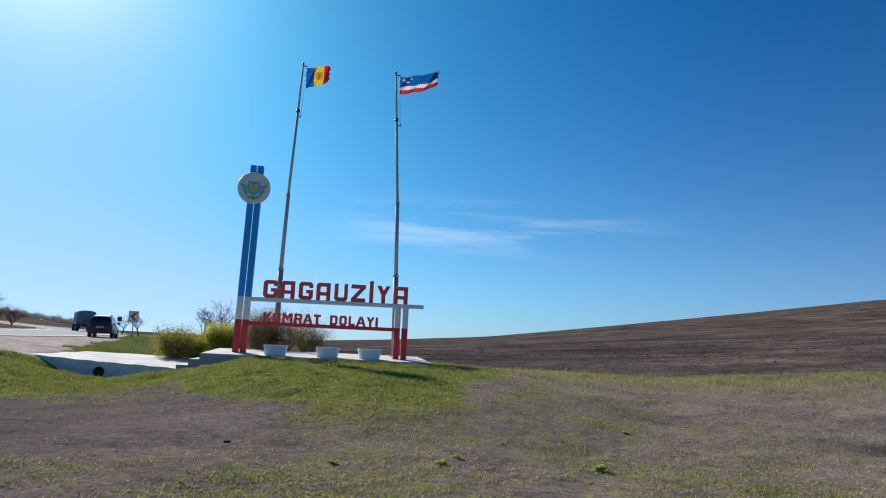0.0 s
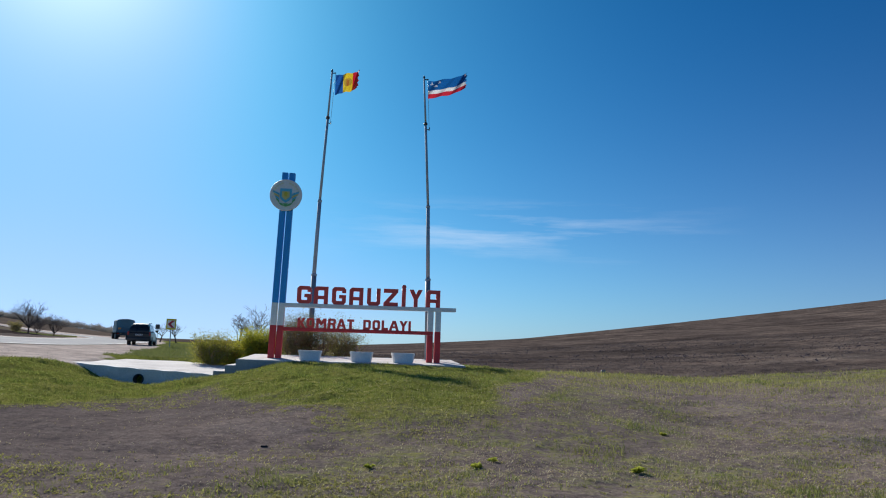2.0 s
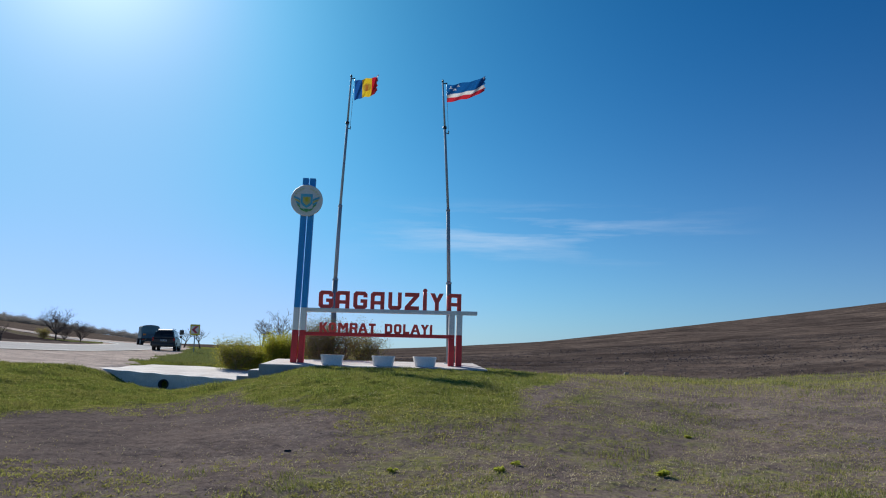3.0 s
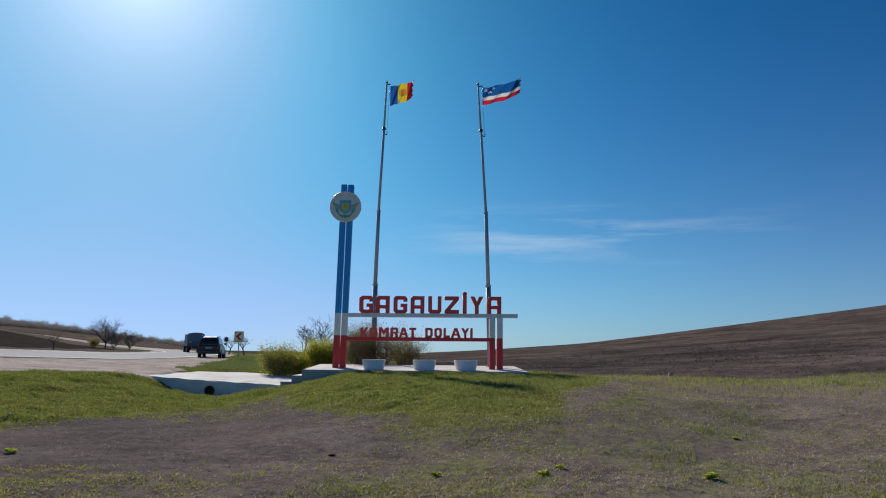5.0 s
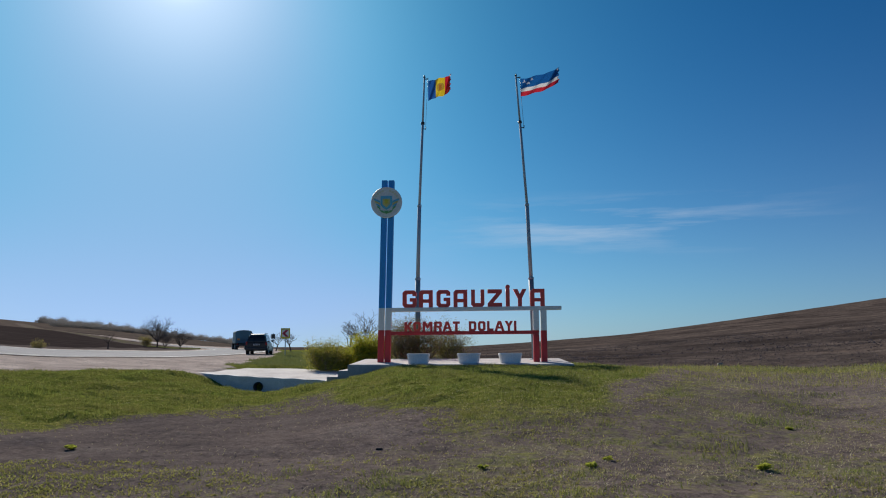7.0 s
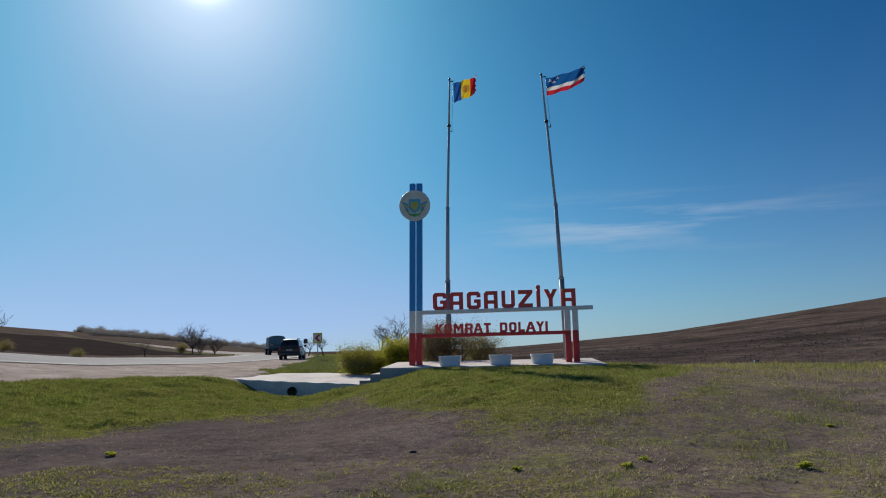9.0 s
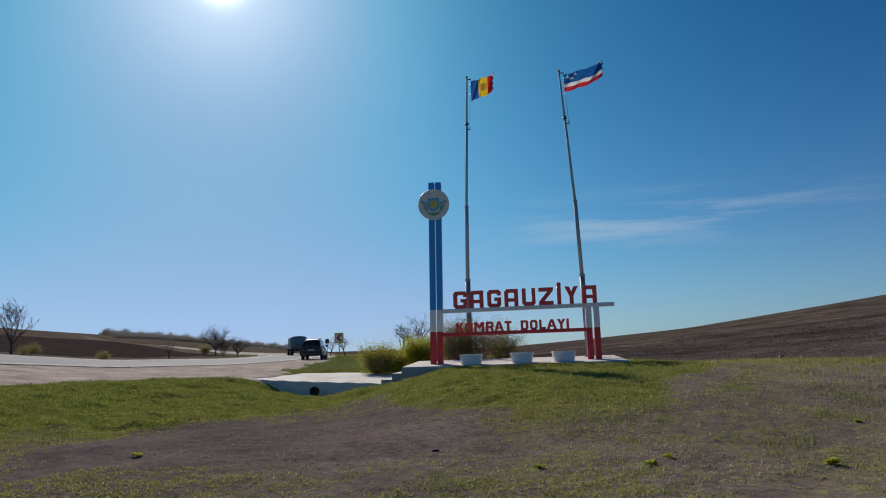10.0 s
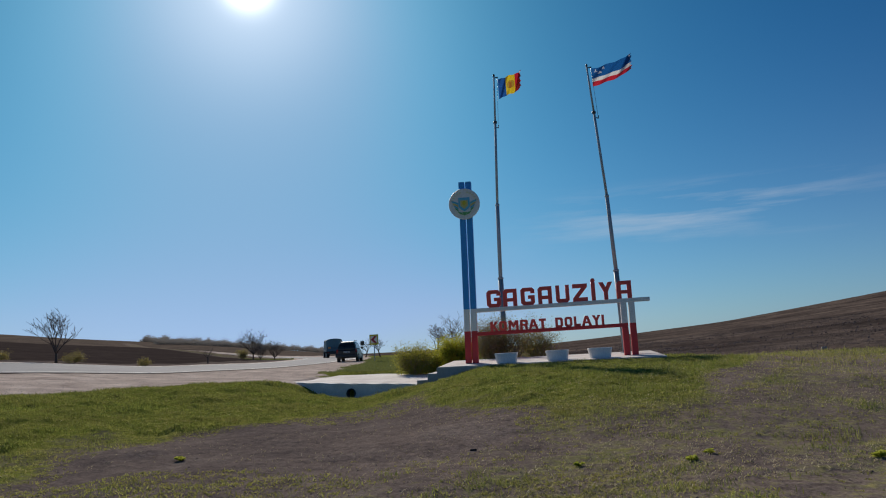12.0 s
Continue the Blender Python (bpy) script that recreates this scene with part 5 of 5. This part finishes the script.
def far_wood():
    """Belts of trees along the far slopes: many clumps of leaves, uneven along the top."""
    rng = random.Random(40)
    cs = []
    for a0, a1, r0, r1, hmin, hmax, n in ((30.8, 17.6, 620, 690, 2.6, 5.4, 900), (29.8, 20.5, 380, 520, 1.0, 2.6, 500), (18.6, 15.6, 640, 660, 2.4, 4.2, 160), (30.5, 29.9, 640, 640, 2, 4, 14)):
        for k in range(n):
            u = rng.random()
            a, r = radians(a0 + (a1 - a0) * u + rng.uniform(-.15, .15)), r0 + (r1 - r0) * u + rng.uniform(-18, 18)
            x, y = -math.sin(a) * r, math.cos(a) * r
            h = rng.uniform(hmin, hmax) * (0.6 + 0.5 * math.sin(u * 40) ** 2)
            z = float(land(x, y)[0])
            for q in range(3):
                cs.append((Vector((x + rng.uniform(-2, 2), y, z + h * (.25 + .3 * q))), h * .16))
    vs, fs = leaf_cloud(rng, cs, 260000, .2)
    tagged(part("far_wood", mesh_of("far_wood", vs, fs), HAZEDLEAF), "grey-brown leafless wood along the far slopes, paled with painted haze", "trees", kind="stuff")


far_wood()


def far_ridge():
    """A long low ridge on the skyline, far behind the fields."""
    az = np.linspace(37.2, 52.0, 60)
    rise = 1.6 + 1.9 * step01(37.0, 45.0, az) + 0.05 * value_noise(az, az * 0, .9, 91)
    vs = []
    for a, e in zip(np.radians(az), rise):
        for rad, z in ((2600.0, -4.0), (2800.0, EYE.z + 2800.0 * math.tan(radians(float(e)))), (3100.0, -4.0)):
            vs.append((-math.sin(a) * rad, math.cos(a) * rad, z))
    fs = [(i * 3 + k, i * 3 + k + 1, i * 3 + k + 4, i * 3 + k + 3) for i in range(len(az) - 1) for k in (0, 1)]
    # distance haze is mixed into the woods' base colour
    tagged(part("backdrop", mesh_of("backdrop", vs, fs, True), worn("hazed_ridge_woods", (0.20, 0.26, 0.30), (0.15, 0.21, 0.24), 0.95, fine=.05, coarse=.004)), "wooded ridge far on the skyline, its grey-blue painted as haze", "backdrop", kind="structure")


far_ridge()


# ------------------------------------------------------------------ grass, straw, clods and stones
def blades(name, xs, ys, zs, heights, widths, seed, mat, label, lean=.45):
    """Grass blades as bent two-piece slivers, one object."""
    rs = np.random.RandomState(seed)
    n = len(xs)
    a = rs.uniform(0, 2 * np.pi, n)
    b = rs.uniform(0, 2 * np.pi, n)
    l = heights * rs.uniform(.1, lean * 2, n)
    wx, wy = np.cos(a) * widths / 2, np.sin(a) * widths / 2
    p = np.stack([xs, ys, zs - .012], -1)
    mid = p + np.stack([np.cos(b) * l * .3, np.sin(b) * l * .3, heights * .6], -1)
    tip = p + np.stack([np.cos(b) * l, np.sin(b) * l, heights], -1)
    w = np.stack([wx, wy, 0 * wx], -1)
    v = np.stack([p - w, p + w, mid + w * .8, mid - w * .8, tip], 1).reshape(-1, 3)
    i = np.arange(n)[:, None] * 5
    tri = np.concatenate([i + [0, 1, 2], i + [0, 2, 3], i + [3, 2, 4]], 1).reshape(-1, 3)
    me = bpy.data.meshes.new(name)
    me.vertices.add(len(v)); me.vertices.foreach_set("co", v.ravel())
    me.loops.add(tri.size); me.loops.foreach_set("vertex_index", tri.ravel())
    me.polygons.add(len(tri)); me.polygons.foreach_set("loop_start", np.arange(len(tri)) * 3)
    me.update(calc_edges=True); me.validate()
    tagged(part(name, me, mat), label, "grass", kind="stuff")


def scatter(n, r0, r1, a0, a1, seed, power=1.0):
    rs = np.random.RandomState(seed)
    r = r0 * (r1 / r0) ** (rs.uniform(0, 1, n) ** power)
    a = np.radians(rs.uniform(a0, a1, n))
    return -np.sin(a) * r, np.cos(a) * r, rs


def plant_grass():
    # turf on bank, ditch and mound
    x, y, rs = scatter(520000, 6.5, 36, -46, 46, 50, 0.8)
    g, f, gr = cover(x, y)
    patch = value_noise(x, y, 1.1, 31) * .5 + value_noise(x, y, .35, 32) * .5
    on_slab = (x > -5.5) & (x < 4.05) & (y > WALL_Y - .06) & (y < 33)
    on_deck = (x > -11.1) & (x < -5.3) & (y > WALL_Y - .15) & (y < 36.7 - (x + 10.9) * .477)
    dense = np.clip((g - .33) * 1.55 + patch * .75, 0.012, 1) ** 1.3 * (g > .2)
    keep = (rs.uniform(0, 1, len(x)) < dense) & (gr < .5) & (f < .5) & ~on_slab & ~on_deck
    x, y = x[keep], y[keep]
    r = np.hypot(x, y)
    h = rs.uniform(.025, .085, len(x)) * np.clip(1 + .5 * value_noise(x, y, .8, 33) + .5 * value_noise(x, y, .3, 38), .3, 2)
    blades("grass", x, y, full_land(x, y), h, rs.uniform(.006, .012, len(x)) * np.clip(r / 16, .8, 2.0), 51, GRASSBLADE, "short green spring grass on the bank and mound")
    # weeds in loose tufts on the trodden soil
    cx, cy, rs = scatter(46000, 6.8, 27, -46, 46, 52, 0.85)
    g, f, gr = cover(cx, cy)
    lush = value_noise(cx, cy, 2.6, 34) + .5 * value_noise(cx, cy, .9, 35)
    keep = (gr < .4) & (f < .6) & (rs.uniform(0, 1, len(cx)) < np.clip(.24 + .40 * lush, .03, .8) * np.interp(np.degrees(np.arctan2(-cx, cy)), [-40, -24, -10, 6, 16], [.45, .7, 1.2, 1.4, 1.25])) & (g > .10)
    cx, cy = cx[keep], cy[keep]
    size = .018 + .10 * rs.uniform(0, 1, len(cx)) ** 3.2
    k = 13
    x = np.repeat(cx, k) + rs.normal(0, 1, len(cx) * k) * np.repeat(size, k)
    y = np.repeat(cy, k) + rs.normal(0, 1, len(cx) * k) * np.repeat(size, k)
    h = rs.uniform(.010, .042, len(x)) * np.repeat(.8 + 5 * size, k)
    blades("weeds", x, y, full_land(x, y), h, rs.uniform(.009, .021, len(x)), 53, WEEDLEAF, "loose tufts of low green weeds on bare soil", .8)
    # thin grass strip along the ploughed edge
    x, y, rs = scatter(120000, 14, 30, -46, -9, 54, .7)
    e = field_edge(x, y)
    thin = np.clip(np.exp(-((e + 3.0) / 3.8) ** 2) + .25 * value_noise(x, y, 1.0, 36), 0, 1)
    keep = (rs.uniform(0, 1, len(x)) < thin * .22) & (e < .3)
    x, y = x[keep], y[keep]
    blades("field_margin_grass", x, y, full_land(x, y), rs.uniform(.04, .15, len(x)), rs.uniform(.007, .013, len(x)), 55, WEEDLEAF, "thin upright grass along the ploughed edge", .35)
    # the meadow behind the steps
    x, y, rs = scatter(70000, 33, 95, 3, 19, 58, 1.0)
    g, f, gr = cover(x, y)
    keep = (g > .55) & (gr < .5) & (f < .5) & ~((x < -5.3) & (y < 36.7 - (x + 10.9) * .477) & (x > -11.4)) & ~((x > -5.6) & (y < 33.2))
    x, y = x[keep], y[keep]
    r = np.hypot(x, y)
    blades("meadow_grass", x, y, full_land(x, y), rs.uniform(.05, .14, len(x)), rs.uniform(.012, .022, len(x)) * r / 36, 59, MEADOWBLADE, "fresh green meadow grass beside the road", .5)
    # the green corner inside the road's bend
    x = rs.uniform(-48.5, -36.5, 9000)
    y = rs.uniform(99.0, 117.0, 9000)
    g, f, gr = cover(x, y)
    keep = (g > .7) & (gr < .5)
    x, y = x[keep], y[keep]
    blades("corner_grass", x, y, full_land(x, y), rs.uniform(.08, .2, len(x)), rs.uniform(.05, .09, len(x)), 66, MEADOWBLADE, "fresh green young crop inside the bend", .5)
    # straw lying about
    x, y, rs = scatter(64000, 6.6, 30, -46, 46, 56, .9)
    g, f, gr = cover(x, y)
    keep = (gr < .4) & (f < .8) & (rs.uniform(0, 1, len(x)) < np.interp(np.degrees(np.arctan2(-x, y)), [-40, -5, 5, 20], [1.0, .8, .3, .12])) & (value_noise(x, y, 3.0, 37) > -.3) & ~((x > -11.4) & (x < 4.1) & (y > WALL_Y - .1))
    x, y = x[keep], y[keep]
    blades("straw", x, y, full_land(x, y) + .012, rs.uniform(.010, .032, len(x)), rs.uniform(.006, .014, len(x)), 57, DRYBLADE, "dry bleached straw lying on the soil", 1.7)


plant_grass()


def lumps(name, x, y, size, seed, mat, label, category):
    """Angular clods or stones, each a skewed octahedron half sunk into the ground."""
    rs = np.random.RandomState(seed)
    n = len(x)
    z = full_land(x, y)
    dirs = np.array([(1, 0, 0), (0, 1, 0), (-1, 0, 0), (0, -1, 0), (0, 0, .8), (0, 0, -.6)])
    v = np.stack([x, y, z], -1)[:, None, :] + (dirs[None] + rs.uniform(-.35, .35, (n, 6, 3))) * size[:, None, None]
    i = np.arange(n)[:, None] * 6
    tri = np.concatenate([i + t for t in ([0, 1, 4], [1, 2, 4], [2, 3, 4], [3, 0, 4], [1, 0, 5], [2, 1, 5], [3, 2, 5], [0, 3, 5])], 1).reshape(-1, 3)
    me = bpy.data.meshes.new(name)
    me.from_pydata(v.reshape(-1, 3).tolist(), [], tri.tolist())
    me.update()
    tagged(part(name, me, mat), label, category, kind="stuff")


CLOD = worn("clod_earth", (0.262, 0.190, 0.165), (0.168, 0.128, 0.109), 0.95, coarse=3, bump=.6)
STONE = worn("pale_stone", (0.36, 0.33, 0.30), (0.22, 0.20, 0.18), 0.9, coarse=3, bump=.5)
fx, fy, frs = scatter(60000, 24, 80, -46, 8, 60, .8)
fe = field_edge(fx, fy)
fk = (fe > .2) & (frs.uniform(0, 1, len(fx)) < .35 + .5 * value_noise(fx * .3, fy, 1.4, 67))
lumps("clods", fx[fk], fy[fk], (.014 + .034 * frs.uniform(0, 1, fk.sum()) ** 3) * np.clip(np.hypot(fx[fk], fy[fk]) / 36, .8, 1.4), 61, CLOD, "dark crumbly clods on the ploughed field", "soil clods")
gx, gy, grs = scatter(9000, 22, 60, 10, 46, 62)
gc = cover(gx, gy)[2]
gd = to_road(gx, gy)[0]
gk = (gc > .6) & (gd > ROAD_HALF + .2) & ~((gx > -11.4) & (gx < -5.3) & (gy < 37))
lumps("gravel_stones", gx[gk], gy[gk], grs.uniform(.006, .022, gk.sum()), 63, STONE, "loose grey gravel stones on the shoulder", "gravel")
sx, sy, srs = scatter(1400, 6.6, 28, -46, 46, 64)
sc = cover(sx, sy)
sk = (sc[2] < .3) & (sc[1] < .5) & (sc[0] < .6)
lumps("soil_crumbs", sx[sk], sy[sk], srs.uniform(.005, .018, sk.sum()), 65, CLOD, "small crumbs of dark soil on bare ground", "soil clods")


# ------------------------------------------------------------------ single small things on the soil
def weed_tuft(x, y, size, seed, label):
    """A low rosette of broad leaves round one root."""
    rng = random.Random(seed)
    t = thing("weed_tuft", label, "weed", "single weeds on the soil", pose(x, y, ground_at(x, y) - 0.005))
    vs, fs = [], []
    for k in range(34):
        a, out, up = rng.uniform(0, 2 * math.pi), size * rng.uniform(.35, 1.0), size * rng.uniform(.25, .75)
        c, s = math.cos(a), math.sin(a)
        w = size * rng.uniform(.10, .18)
        b = len(vs)
        vs += [(0, 0, 0), (c * out * .5 - s * w, s * out * .5 + c * w, up * .9), (c * out, s * out, up * .7), (c * out * .5 + s * w, s * out * .5 - c * w, up * .9)]
        fs += [(b, b + 1, b + 2), (b, b + 2, b + 3)]
    part("leaf_rosette", mesh_of("leaf_rosette", vs, fs), WEEDBRIGHT, t)


WEEDBRIGHT = leafy("bright_weed", (0.26, 0.30, 0.03), (0.55, 0.56, 0.10), 0.5, 0.5)
for i, (wx, wy, ws) in enumerate(((3.54, 9.25, .13), (-5.75, 10.7, .12), (1.45, 9.1, .11), (1.72, 9.5, .10), (0.16, 9.3, .09), (5.2, 12.4, .09))):
    weed_tuft(wx, wy, ws, 70 + i, "bright green low weed rosette on bare soil")

stone = thing("pale_stone", "single pale stone lying at the edge of the ploughed field", "stone", at=pose(9.35, 28.0, ground_at(9.35, 28.0) + 0.02, 0, 0, 25))
part("stone_body", loft("stone_body", [ring(-.07, .05, -.03, .03, .02), ring(-.03, .12, -.05, .07, .035), ring(.04, .10, -.05, .06, .03), ring(.09, .05, -.02, .03, .02)]), STONE, stone)

lump = thing("charred_lump", "small black charred lump lying on the soil", "debris", at=pose(-1.29, 10.75, ground_at(-1.29, 10.75), 0, 0, 12))
part("lump", loft("lump", [ring(-.03, .02, 0, .012, .006), ring(-.01, .05, -.01, .024, .011), ring(.01, .038, -.01, .017, .009), ring(.03, .02, 0, .012, .005)]), RUBBER, lump)
